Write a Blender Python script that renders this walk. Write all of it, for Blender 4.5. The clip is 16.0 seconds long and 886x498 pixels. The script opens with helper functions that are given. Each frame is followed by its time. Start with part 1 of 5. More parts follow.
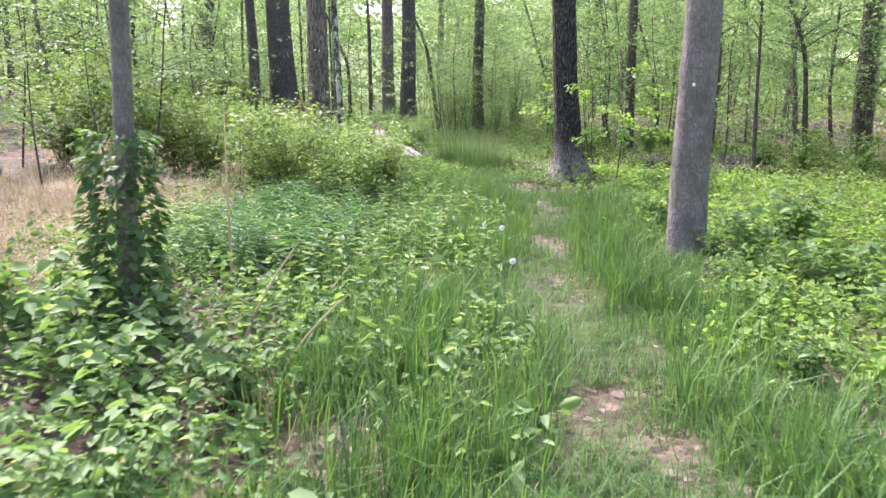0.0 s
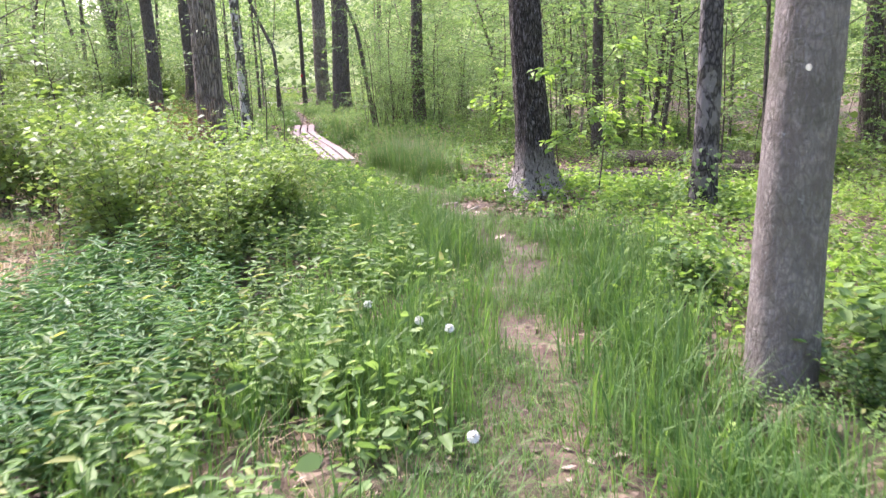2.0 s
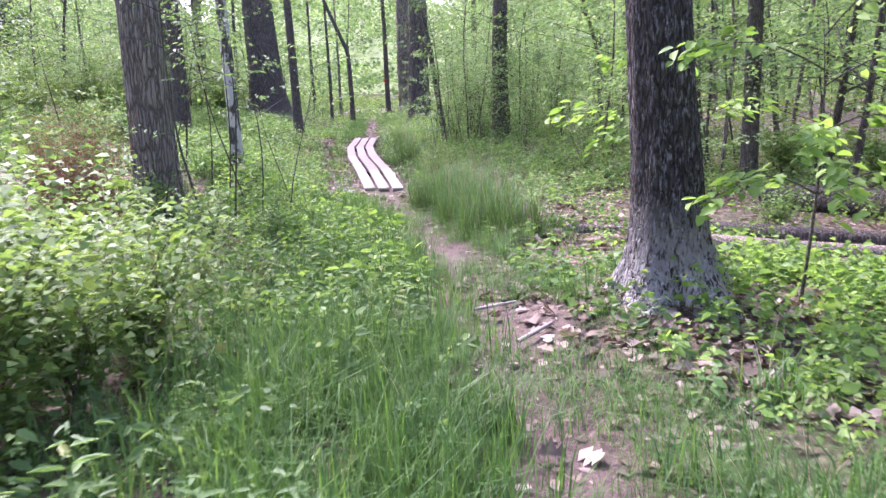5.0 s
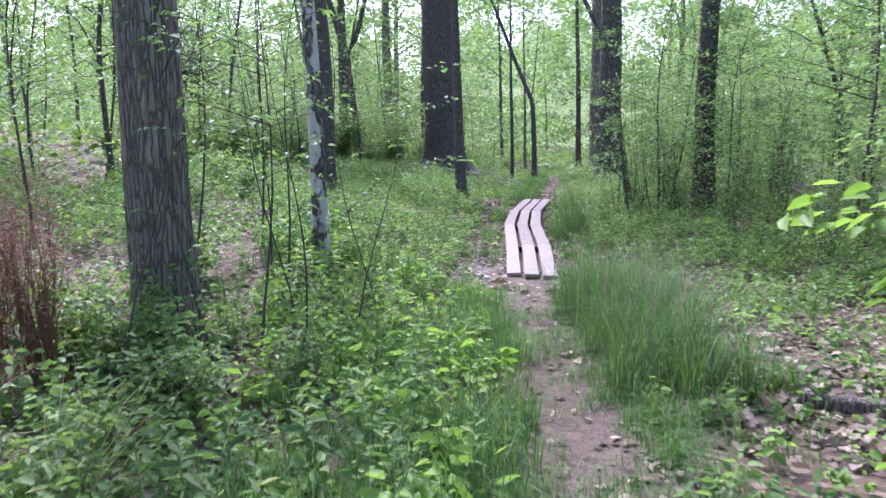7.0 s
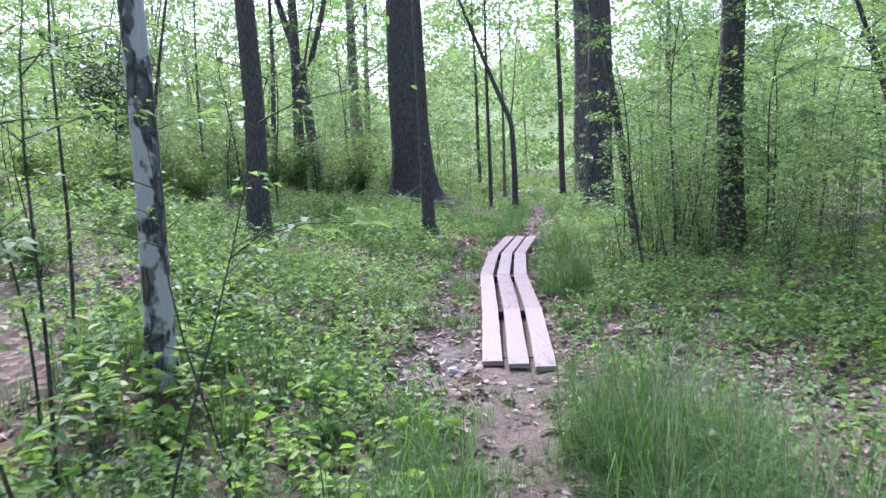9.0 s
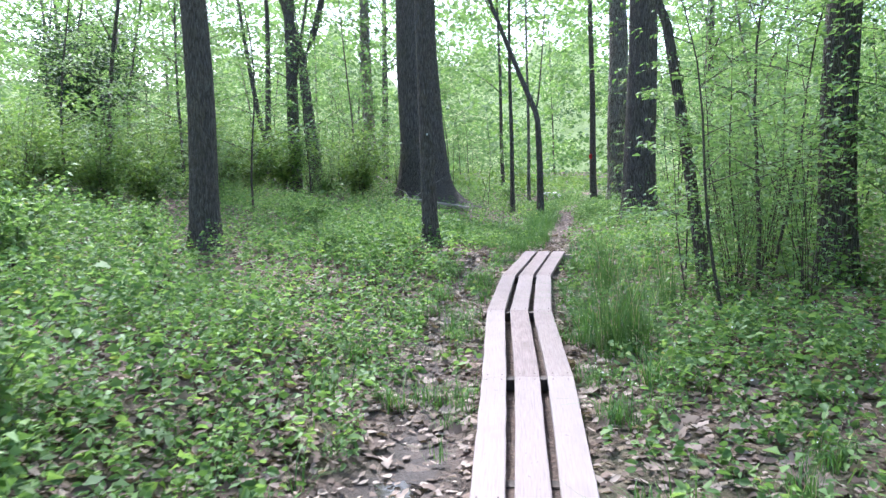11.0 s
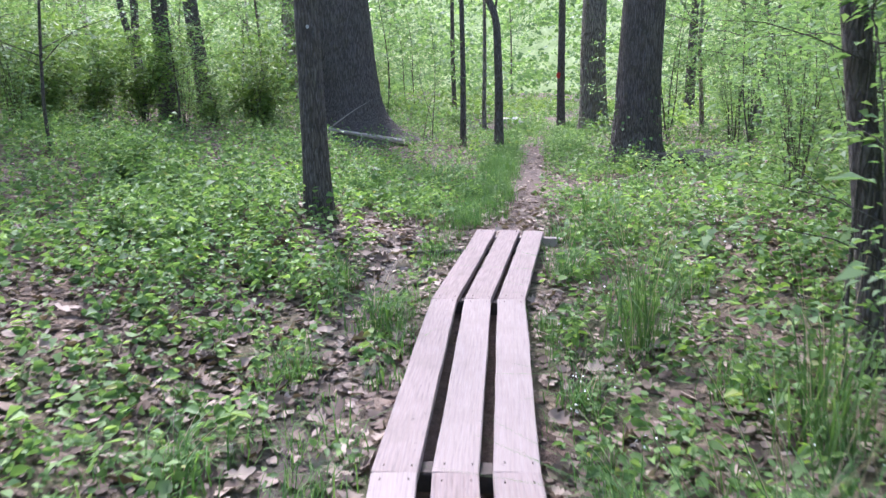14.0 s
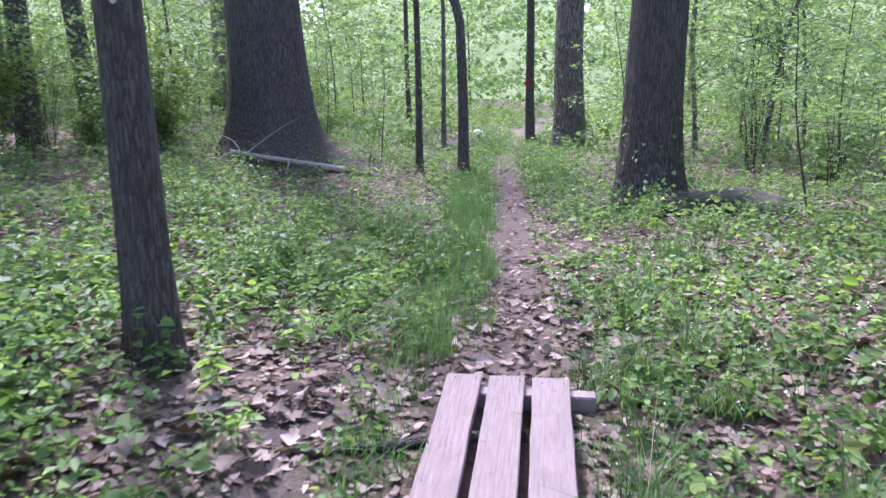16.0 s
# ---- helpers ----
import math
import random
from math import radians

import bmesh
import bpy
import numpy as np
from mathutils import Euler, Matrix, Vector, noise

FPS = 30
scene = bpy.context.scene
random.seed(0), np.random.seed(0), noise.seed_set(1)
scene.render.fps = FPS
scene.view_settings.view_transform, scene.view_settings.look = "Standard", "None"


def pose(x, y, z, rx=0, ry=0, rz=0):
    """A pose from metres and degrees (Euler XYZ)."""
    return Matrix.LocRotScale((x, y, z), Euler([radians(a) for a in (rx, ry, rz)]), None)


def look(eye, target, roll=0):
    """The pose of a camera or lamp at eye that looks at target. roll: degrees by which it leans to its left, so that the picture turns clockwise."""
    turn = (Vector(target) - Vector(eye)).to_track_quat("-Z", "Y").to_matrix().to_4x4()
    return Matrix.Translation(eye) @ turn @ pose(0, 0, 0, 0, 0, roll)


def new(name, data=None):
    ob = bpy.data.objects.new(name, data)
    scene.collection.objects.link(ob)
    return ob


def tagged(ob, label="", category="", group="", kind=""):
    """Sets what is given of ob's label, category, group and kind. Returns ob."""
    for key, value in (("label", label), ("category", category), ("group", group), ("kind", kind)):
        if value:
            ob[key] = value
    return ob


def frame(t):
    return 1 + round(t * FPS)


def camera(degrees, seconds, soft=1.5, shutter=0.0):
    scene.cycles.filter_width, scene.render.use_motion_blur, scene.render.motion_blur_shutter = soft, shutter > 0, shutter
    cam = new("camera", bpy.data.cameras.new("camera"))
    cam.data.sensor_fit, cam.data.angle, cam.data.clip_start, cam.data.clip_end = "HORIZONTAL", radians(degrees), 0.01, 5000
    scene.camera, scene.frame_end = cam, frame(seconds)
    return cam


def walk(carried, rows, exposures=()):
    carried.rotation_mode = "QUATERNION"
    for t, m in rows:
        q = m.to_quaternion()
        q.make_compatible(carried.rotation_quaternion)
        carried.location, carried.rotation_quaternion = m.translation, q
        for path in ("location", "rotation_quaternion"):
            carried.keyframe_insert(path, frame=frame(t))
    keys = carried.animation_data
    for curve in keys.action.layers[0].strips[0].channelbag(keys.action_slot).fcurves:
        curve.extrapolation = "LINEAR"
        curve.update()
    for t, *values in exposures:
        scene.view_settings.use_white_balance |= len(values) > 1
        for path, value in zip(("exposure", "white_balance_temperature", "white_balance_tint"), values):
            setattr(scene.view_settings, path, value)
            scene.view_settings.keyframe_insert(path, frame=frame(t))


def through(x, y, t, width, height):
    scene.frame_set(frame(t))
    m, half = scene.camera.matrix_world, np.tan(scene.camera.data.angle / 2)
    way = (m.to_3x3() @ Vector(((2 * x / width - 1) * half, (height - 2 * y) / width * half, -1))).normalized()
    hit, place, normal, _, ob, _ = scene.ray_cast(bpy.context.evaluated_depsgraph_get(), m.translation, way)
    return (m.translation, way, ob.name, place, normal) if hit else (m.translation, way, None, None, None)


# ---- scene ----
cam = camera(60.9, 16.0, soft=1.4, shutter=0.25)
METRES, EYE, TILT, LEAN, TURN = 26.0, 1.5, -11.5, 0.4, 0.0
ROWS = [
    (0.0, 0.0, 0.0, 0.0, -0.0, -0.0, 0.0),
    (0.5, 0.0039, 0.0324, 0.0068, -0.18, -0.95, 0.72),
    (1.0, 0.0055, 0.0639, 0.0143, -0.25, -0.85, 1.8),
    (1.5, 0.0075, 0.095, 0.0215, -2.32, -1.01, 2.71),
    (2.0, 0.0113, 0.1251, 0.0286, -3.73, -1.18, 2.24),
    (2.5, 0.0157, 0.155, 0.0364, -3.56, 0.33, 1.98),
    (3.0, 0.0215, 0.183, 0.043, -2.2, 0.78, 0.72),
    (5.5, 0.0462, 0.3378, 0.0669, 6.14, -0.71, -0.83),
    (6.0, 0.0517, 0.3688, 0.0746, 7.3, 4.32, -5.03),
    (6.5, 0.0508, 0.3994, 0.0806, 13.02, 3.8, -3.78),
    (7.0, 0.045, 0.4294, 0.0877, 18.68, 3.12, -2.87),
    (7.5, 0.0372, 0.4581, 0.0953, 19.49, 4.17, -0.66),
    (8.0, 0.0301, 0.4873, 0.1017, 16.22, 4.58, -0.72),
    (10.5, 0.0029, 0.6262, 0.1297, 19.58, 5.38, -3.17),
    (11.0, -0.0035, 0.6552, 0.1333, 19.23, 5.03, -2.68),
    (11.5, -0.0112, 0.6864, 0.1385, 17.85, 5.42, -1.59),
    (12.0, -0.0194, 0.7161, 0.142, 17.4, 5.02, -1.53),
    (12.5, -0.0253, 0.7476, 0.1471, 15.76, 2.24, -3.51),
    (13.0, -0.0312, 0.7775, 0.1546, 16.0, 0.78, -3.9),
    (13.5, -0.0388, 0.8066, 0.163, 15.88, -0.13, -2.91),
    (14.0, -0.0462, 0.8371, 0.1711, 15.78, -0.77, -2.66),
    (14.5, -0.0551, 0.8665, 0.1807, 15.3, 0.62, -2.64),
    (15.0, -0.0626, 0.8956, 0.1872, 15.3, 0.99, -3.38),
    (15.5, -0.0722, 0.9279, 0.1941, 14.27, 0.15, -2.33),
    (16.0, -0.0787, 0.9585, 0.2012, 12.49, -0.26, -2.16),
]
EXPOSURES = [(0.0, 2.05, 6050, 27), (3.0, 2.15, 6300, 32), (5.5, 2.12, 5600, 40), (6.0, 2.0, 5800, 38), (6.5, 1.78, 6000, 35), (7.0, 1.75, 5350, 26), (8.0, 1.7, 5250, 27), (10.5, 1.88, 5450, 18), (11.5, 1.9, 5350, 9), (12.5, 1.66, 5450, 14), (13.0, 1.8, 5450, 16), (14.5, 1.95, 5500, 25), (16.0, 1.9, 5350, 34)]
walk(cam, [(t, pose(0, 0, EYE, TILT, LEAN, TURN) @ pose(METRES * x, METRES * y, METRES * z, 90 + pitch, roll, yaw)) for t, x, y, z, yaw, pitch, roll in ROWS],
     exposures=EXPOSURES)

# ---- world and sun: a bright, hazy spring sky over thin canopy ----
SUN_UP, SUN_ROUND = 52.0, 35.0
world = bpy.data.worlds.new("world")
scene.world = world
world.use_nodes = True
wn = world.node_tree.nodes
sky = wn.new("ShaderNodeTexSky")
sky.sky_type = "NISHITA"
sky.sun_disc = False
sky.sun_elevation, sky.sun_rotation = radians(SUN_UP), radians(-SUN_ROUND)
sky.air_density, sky.dust_density, sky.ozone_density = 1.0, 4.0, 1.0
wn["Background"].inputs["Strength"].default_value = 0.15
world.node_tree.links.new(sky.outputs["Color"], wn["Background"].inputs["Color"])
sun = new("sun", bpy.data.lights.new("sun", "SUN"))
sun.data.energy, sun.data.angle, sun.data.color = 3.0, radians(10), (1.0, 0.95, 0.86)
sa, sb = radians(SUN_UP), radians(SUN_ROUND)
sun.matrix_world = look((-40 * math.sin(sb), 40 * math.cos(sb), 40 * math.tan(sa)), (0, 0, 0))


# ---- materials ----
def nodes_of(name):
    m = bpy.data.materials.new(name)
    m.use_nodes = True
    nt = m.node_tree
    return m, nt, nt.nodes["Principled BSDF"]


def ramp(nt, fac, stops):
    r = nt.nodes.new("ShaderNodeValToRGB")
    e = r.color_ramp.elements
    while len(e) < len(stops):
        e.new(0.5)
    for el, (p, c) in zip(e, stops):
        el.position, el.color = p, (*c, 1)
    nt.links.new(fac, r.inputs["Fac"])
    return r.outputs["Color"]


def noise_of(nt, scale, detail=4, vec=None, rough=0.6, stretch=None):
    n = nt.nodes.new("ShaderNodeTexNoise")
    n.inputs["Scale"].default_value, n.inputs["Detail"].default_value, n.inputs["Roughness"].default_value = scale, detail, rough
    if vec is None:
        vec = nt.nodes.new("ShaderNodeTexCoord").outputs["Object"]
    if stretch:
        mp = nt.nodes.new("ShaderNodeMapping")
        mp.inputs["Scale"].default_value = stretch
        nt.links.new(vec, mp.inputs["Vector"])
        vec = mp.outputs["Vector"]
    nt.links.new(vec, n.inputs["Vector"])
    return n.outputs["Fac"]


def mix(nt, fac, a, b, kind="MIX"):
    m = nt.nodes.new("ShaderNodeMix")
    m.data_type, m.blend_type = "RGBA", kind
    for s, v in ((m.inputs["Factor"], fac), (m.inputs["A"], a), (m.inputs["B"], b)):
        if isinstance(v, (int, float)):
            s.default_value = v
        elif isinstance(v, tuple):
            s.default_value = (*v, 1)
        else:
            nt.links.new(v, s)
    return m.outputs["Result"]


def bump(nt, height, bsdf, strength=0.5, distance=0.02):
    b = nt.nodes.new("ShaderNodeBump")
    b.inputs["Strength"].default_value, b.inputs["Distance"].default_value = strength, distance
    nt.links.new(height, b.inputs["Height"])
    nt.links.new(b.outputs["Normal"], bsdf.inputs["Normal"])


def leaf_material(name, dark, mid, light, through=0.45, rough=0.5, patch=0.35, faded=None):
    """Thin leaves: each its own shade, drifting in patches, letting light through."""
    m, nt, bsdf = nodes_of(name)
    rnd = nt.nodes.new("ShaderNodeNewGeometry").outputs["Random Per Island"]
    col = ramp(nt, rnd, [(0.0, dark), (0.5, mid), (1.0, light)])
    pos = nt.nodes.new("ShaderNodeNewGeometry").outputs["Position"]
    drift = noise_of(nt, 0.9, 3, pos)
    col = mix(nt, drift, mix(nt, patch, col, dark), mix(nt, patch, col, light))
    if faded:
        # a few yellowed and browned leaves among the green
        col = mix(nt, ramp(nt, rnd, [(0.975, (0, 0, 0)), (0.99, (0.7, 0.7, 0.7))]), col, faded)
    nt.links.new(col, bsdf.inputs["Base Color"])
    bsdf.inputs["Roughness"].default_value = rough
    bsdf.inputs["Specular IOR Level"].default_value = 0.2
    tr = nt.nodes.new("ShaderNodeBsdfTranslucent")
    nt.links.new(mix(nt, 1.0, col, (1.18, 1.22, 0.66), "MULTIPLY"), tr.inputs["Color"])
    ms = nt.nodes.new("ShaderNodeMixShader")
    ms.inputs["Fac"].default_value = through
    nt.links.new(bsdf.outputs[0], ms.inputs[1])
    nt.links.new(tr.outputs[0], ms.inputs[2])
    nt.links.new(ms.outputs[0], nt.nodes["Material Output"].inputs["Surface"])
    return m


def bark_material(name, dark, light, moss=(0.06, 0.065, 0.035), fine=26, depth=0.02, lichen=0.25, flat=0.3, cracks=1.0, foot=0.0, patches=None, flecks=0.0, rings=0.0, cover=0.52):
    """Bark: plates parted by dark upright cracks, with blots of moss and flecks of lichen."""
    m, nt, bsdf = nodes_of(name)
    co = nt.nodes.new("ShaderNodeTexCoord").outputs["Object"]
    grain = noise_of(nt, fine * 1.6, 6, co, 0.7, (1, 1, flat))
    warp = nt.nodes.new("ShaderNodeTexNoise")
    warp.inputs["Scale"].default_value, warp.inputs["Detail"].default_value = 7, 3
    nt.links.new(co, warp.inputs["Vector"])
    add = nt.nodes.new("ShaderNodeVectorMath")
    add.operation = "MULTIPLY_ADD"
    add.inputs[1].default_value = (0.045, 0.045, 0.045)
    nt.links.new(warp.outputs["Color"], add.inputs[0])
    nt.links.new(co, add.inputs[2])
    mp = nt.nodes.new("ShaderNodeMapping")
    mp.inputs["Scale"].default_value = (1, 1, flat)
    nt.links.new(add.outputs[0], mp.inputs["Vector"])
    vor = nt.nodes.new("ShaderNodeTexVoronoi")
    vor.feature = "DISTANCE_TO_EDGE"
    vor.inputs["Scale"].default_value = fine
    nt.links.new(mp.outputs[0], vor.inputs["Vector"])
    plate = ramp(nt, vor.outputs["Distance"], [(0.02, (1 - cracks,) * 3), (0.2, (1, 1, 1))])
    mixed = mix(nt, 1.0, plate, ramp(nt, grain, [(0.3, (0.25, 0.25, 0.25)), (0.7, (1, 1, 1))]), "MULTIPLY")
    col = mix(nt, mixed, dark, light)
    blot = noise_of(nt, 2.2, 4, co)
    speck = noise_of(nt, 14, 3, co)
    col = mix(nt, ramp(nt, blot, [(0.5, (0, 0, 0)), (0.75, (lichen,) * 3)]), col, moss)
    if patches:
        col = mix(nt, ramp(nt, noise_of(nt, 7, 3, co, 0.5, (1, 1, 0.6)), [(cover, (0, 0, 0)), (cover + 0.05, (0.8,) * 3)]), col, patches)
    col = mix(nt, ramp(nt, speck, [(0.66, (0, 0, 0)), (0.74, (lichen,) * 3)]), col, (0.36, 0.36, 0.34))
    if flecks:
        # loose pale scales between the cracks
        col = mix(nt, ramp(nt, noise_of(nt, 48, 6, co, 0.75, (1, 1, 0.22)), [(0.53, (0, 0, 0)), (0.62, (flecks,) * 3)]), col, (0.42, 0.39, 0.395))
    if rings:
        # level creases round a smooth trunk
        col = mix(nt, ramp(nt, noise_of(nt, 3.2, 5, co, 0.75, (1.2, 1.2, 5)), [(0.54, (0, 0, 0)), (0.62, (rings,) * 3)]), col, dark)
    if foot:
        # pale flakes on the lowest part of the trunk
        sep = nt.nodes.new("ShaderNodeSeparateXYZ")
        nt.links.new(co, sep.inputs[0])
        low = nt.nodes.new("ShaderNodeMapRange")
        nt.links.new(sep.outputs["Z"], low.inputs["Value"])
        low.inputs["From Min"].default_value, low.inputs["From Max"].default_value = foot, 0.1
        flake = mix(nt, 1.0, ramp(nt, noise_of(nt, 34, 5, co, 0.7, (1, 1, 0.35)), [(0.42, (0, 0, 0)), (0.5, (1.0,) * 3)]), low.outputs[0], "MULTIPLY")
        col = mix(nt, flake, col, (0.44, 0.41, 0.39))
    nt.links.new(col, bsdf.inputs["Base Color"])
    bsdf.inputs["Roughness"].default_value = 0.9
    bsdf.inputs["Specular IOR Level"].default_value = 0.2
    bump(nt, mixed, bsdf, 1.0, depth)
    return m


GREEN_GRASS = leaf_material("grass_green", (0.034, 0.095, 0.028), (0.08, 0.17, 0.046), (0.17, 0.272, 0.08), 0.4)
GREEN_SEDGE = leaf_material("sedge_green", (0.035, 0.09, 0.024), (0.07, 0.145, 0.042), (0.15, 0.23, 0.085), 0.4)
GREEN_HERB = leaf_material("herb_green", (0.04, 0.09, 0.032), (0.125, 0.23, 0.075), (0.29, 0.41, 0.155), 0.45, faded=(0.3, 0.29, 0.1))
GREEN_LIME = leaf_material("lime_green", (0.11, 0.21, 0.045), (0.2, 0.34, 0.075), (0.32, 0.45, 0.125), 0.5)
GREEN_BLUE = leaf_material("goldenrod_green", (0.045, 0.12, 0.045), (0.075, 0.17, 0.064), (0.14, 0.25, 0.095), 0.36)
GREEN_BUSH = leaf_material("bush_green", (0.075, 0.14, 0.04), (0.15, 0.245, 0.07), (0.28, 0.375, 0.125), 0.45)
GREEN_TREE = leaf_material("canopy_green", (0.075, 0.145, 0.062), (0.145, 0.24, 0.098), (0.25, 0.35, 0.16), 0.5)
GREEN_DARK = leaf_material("cedar_green", (0.025, 0.055, 0.028), (0.04, 0.08, 0.035), (0.06, 0.11, 0.045), 0.2)
LITTER = leaf_material("dry_leaf", (0.035, 0.022, 0.017), (0.15, 0.104, 0.082), (0.47, 0.38, 0.32), 0.12, 0.8, 0.25)
RUSSET = leaf_material("dead_brush", (0.11, 0.055, 0.04), (0.2, 0.1, 0.075), (0.3, 0.17, 0.12), 0.2, 0.8)
STRAW = leaf_material("straw", (0.33, 0.24, 0.15), (0.48, 0.38, 0.25), (0.62, 0.52, 0.38), 0.2, 0.7)
BARK_OAK = bark_material("oak_bark", (0.048, 0.039, 0.034), (0.225, 0.19, 0.17), fine=34, depth=0.03, flat=0.09, cracks=0.9, flecks=0.25)
BARK_FOOT = bark_material("flaking_oak_bark", (0.018, 0.015, 0.013), (0.115, 0.096, 0.088), fine=38, depth=0.035, flat=0.2, foot=0.75, flecks=0.55)
BARK_DARK = bark_material("dark_bark", (0.046, 0.038, 0.033), (0.2, 0.17, 0.15), fine=44, depth=0.02, flat=0.1, cracks=0.85, flecks=0.25)
BARK_GREY = bark_material("grey_bark", (0.1, 0.086, 0.078), (0.33, 0.295, 0.272), fine=30, depth=0.016, lichen=0.9, flat=0.5, cracks=0.4, patches=(0.15, 0.13, 0.118), flecks=0.3, rings=0.35)
BARK_ASH = bark_material("furrowed_bark", (0.085, 0.067, 0.056), (0.5, 0.43, 0.375), fine=30, depth=0.04, flat=0.1, flecks=0.35)
BARK_MOTTLED = bark_material("mottled_bark", (0.03, 0.027, 0.028), (0.16, 0.145, 0.145), fine=22, depth=0.012, lichen=0.5, patches=(0.2, 0.185, 0.185))
BARK_BIRCH = bark_material("spotted_bark", (0.05, 0.044, 0.04), (0.2, 0.185, 0.172), fine=18, depth=0.008, lichen=0.6, patches=(0.55, 0.52, 0.5), cover=0.47)
TWIG = bark_material("twig_bark", (0.05, 0.042, 0.035), (0.14, 0.12, 0.1), fine=60, depth=0.003)
DEADWOOD = bark_material("weathered_wood", (0.12, 0.09, 0.075), (0.42, 0.35, 0.31), fine=40, depth=0.006, lichen=0.1, flat=0.1, moss=(0.28, 0.24, 0.2))

PALEWOOD = bark_material("barkless_wood", (0.26, 0.22, 0.19), (0.5, 0.44, 0.39), fine=40, depth=0.004, lichen=0.0, flat=0.1, cracks=0.5)


def ground_material():
    m, nt, bsdf = nodes_of("forest_floor")
    pos = nt.nodes.new("ShaderNodeNewGeometry").outputs["Position"]
    vor = nt.nodes.new("ShaderNodeTexVoronoi")
    vor.inputs["Scale"].default_value = 17
    warp = nt.nodes.new("ShaderNodeMix")
    warp.data_type = "VECTOR"
    nt.links.new(pos, warp.inputs["A"])
    wob = nt.nodes.new("ShaderNodeTexNoise")
    wob.inputs["Scale"].default_value = 9
    nt.links.new(pos, wob.inputs["Vector"])
    nt.links.new(wob.outputs["Color"], warp.inputs["B"])
    warp.inputs["Factor"].default_value = 0.12
    nt.links.new(warp.outputs["Result"], vor.inputs["Vector"])
    cell = nt.nodes.new("ShaderNodeSeparateColor")
    nt.links.new(vor.outputs["Color"], cell.inputs[0])
    litter = ramp(nt, cell.outputs[0], [(0.0, (0.05, 0.032, 0.022)), (0.45, (0.105, 0.068, 0.048)), (0.8, (0.18, 0.12, 0.088)), (1.0, (0.3, 0.22, 0.17))])
    big = noise_of(nt, 0.5, 5, pos)
    mid = noise_of(nt, 3.5, 5, pos)
    grit = noise_of(nt, 55, 5, pos)
    green = ramp(nt, mid, [(0.3, (0.03, 0.055, 0.015)), (0.7, (0.075, 0.12, 0.03))])
    gm = ramp(nt, big, [(0.42, (0, 0, 0)), (0.62, (0.5, 0.5, 0.5))])
    col = mix(nt, gm, litter, green)
    dirt = ramp(nt, grit, [(0.25, (0.075, 0.05, 0.04)), (0.55, (0.15, 0.105, 0.085)), (0.8, (0.26, 0.19, 0.155))])
    dirt = mix(nt, ramp(nt, mid, [(0.45, (0, 0, 0)), (0.65, (0.6, 0.6, 0.6))]), dirt, litter)
    clod = noise_of(nt, 13, 5, pos)
    dirt = mix(nt, ramp(nt, clod, [(0.5, (0, 0, 0)), (0.66, (0.75, 0.75, 0.75))]), dirt, (0.06, 0.042, 0.034))
    at = nt.nodes.new("ShaderNodeAttribute")
    at.attribute_name = "trail"
    edge = nt.nodes.new("ShaderNodeMath")
    edge.operation = "MULTIPLY_ADD"
    nt.links.new(mid, edge.inputs[0])
    edge.inputs[1].default_value = 0.9
    nt.links.new(at.outputs["Fac"], edge.inputs[2])
    tm = ramp(nt, edge.outputs[0], [(0.72, (0, 0, 0)), (0.92, (1, 1, 1))])
    col = mix(nt, tm, col, dirt)
    mu = nt.nodes.new("ShaderNodeAttribute")
    mu.attribute_name = "mud"
    mud = ramp(nt, grit, [(0.3, (0.03, 0.021, 0.017)), (0.75, (0.085, 0.06, 0.05))])
    mud = mix(nt, ramp(nt, cell.outputs[2], [(0.6, (0, 0, 0)), (0.68, (0.5, 0.5, 0.5))]), mud, litter)
    col = mix(nt, mu.outputs["Fac"], col, mud)
    nt.links.new(col, bsdf.inputs["Base Color"])
    rr = nt.nodes.new("ShaderNodeMapRange")
    nt.links.new(mu.outputs["Fac"], rr.inputs["Value"])
    rr.inputs["To Min"].default_value, rr.inputs["To Max"].default_value = 0.95, 0.7
    nt.links.new(rr.outputs[0], bsdf.inputs["Roughness"])
    h = nt.nodes.new("ShaderNodeMath")
    h.operation = "ADD"
    nt.links.new(cell.outputs[1], h.inputs[0])
    nt.links.new(grit, h.inputs[1])
    bump(nt, h.outputs[0], bsdf, 1.0, 0.03)
    return m


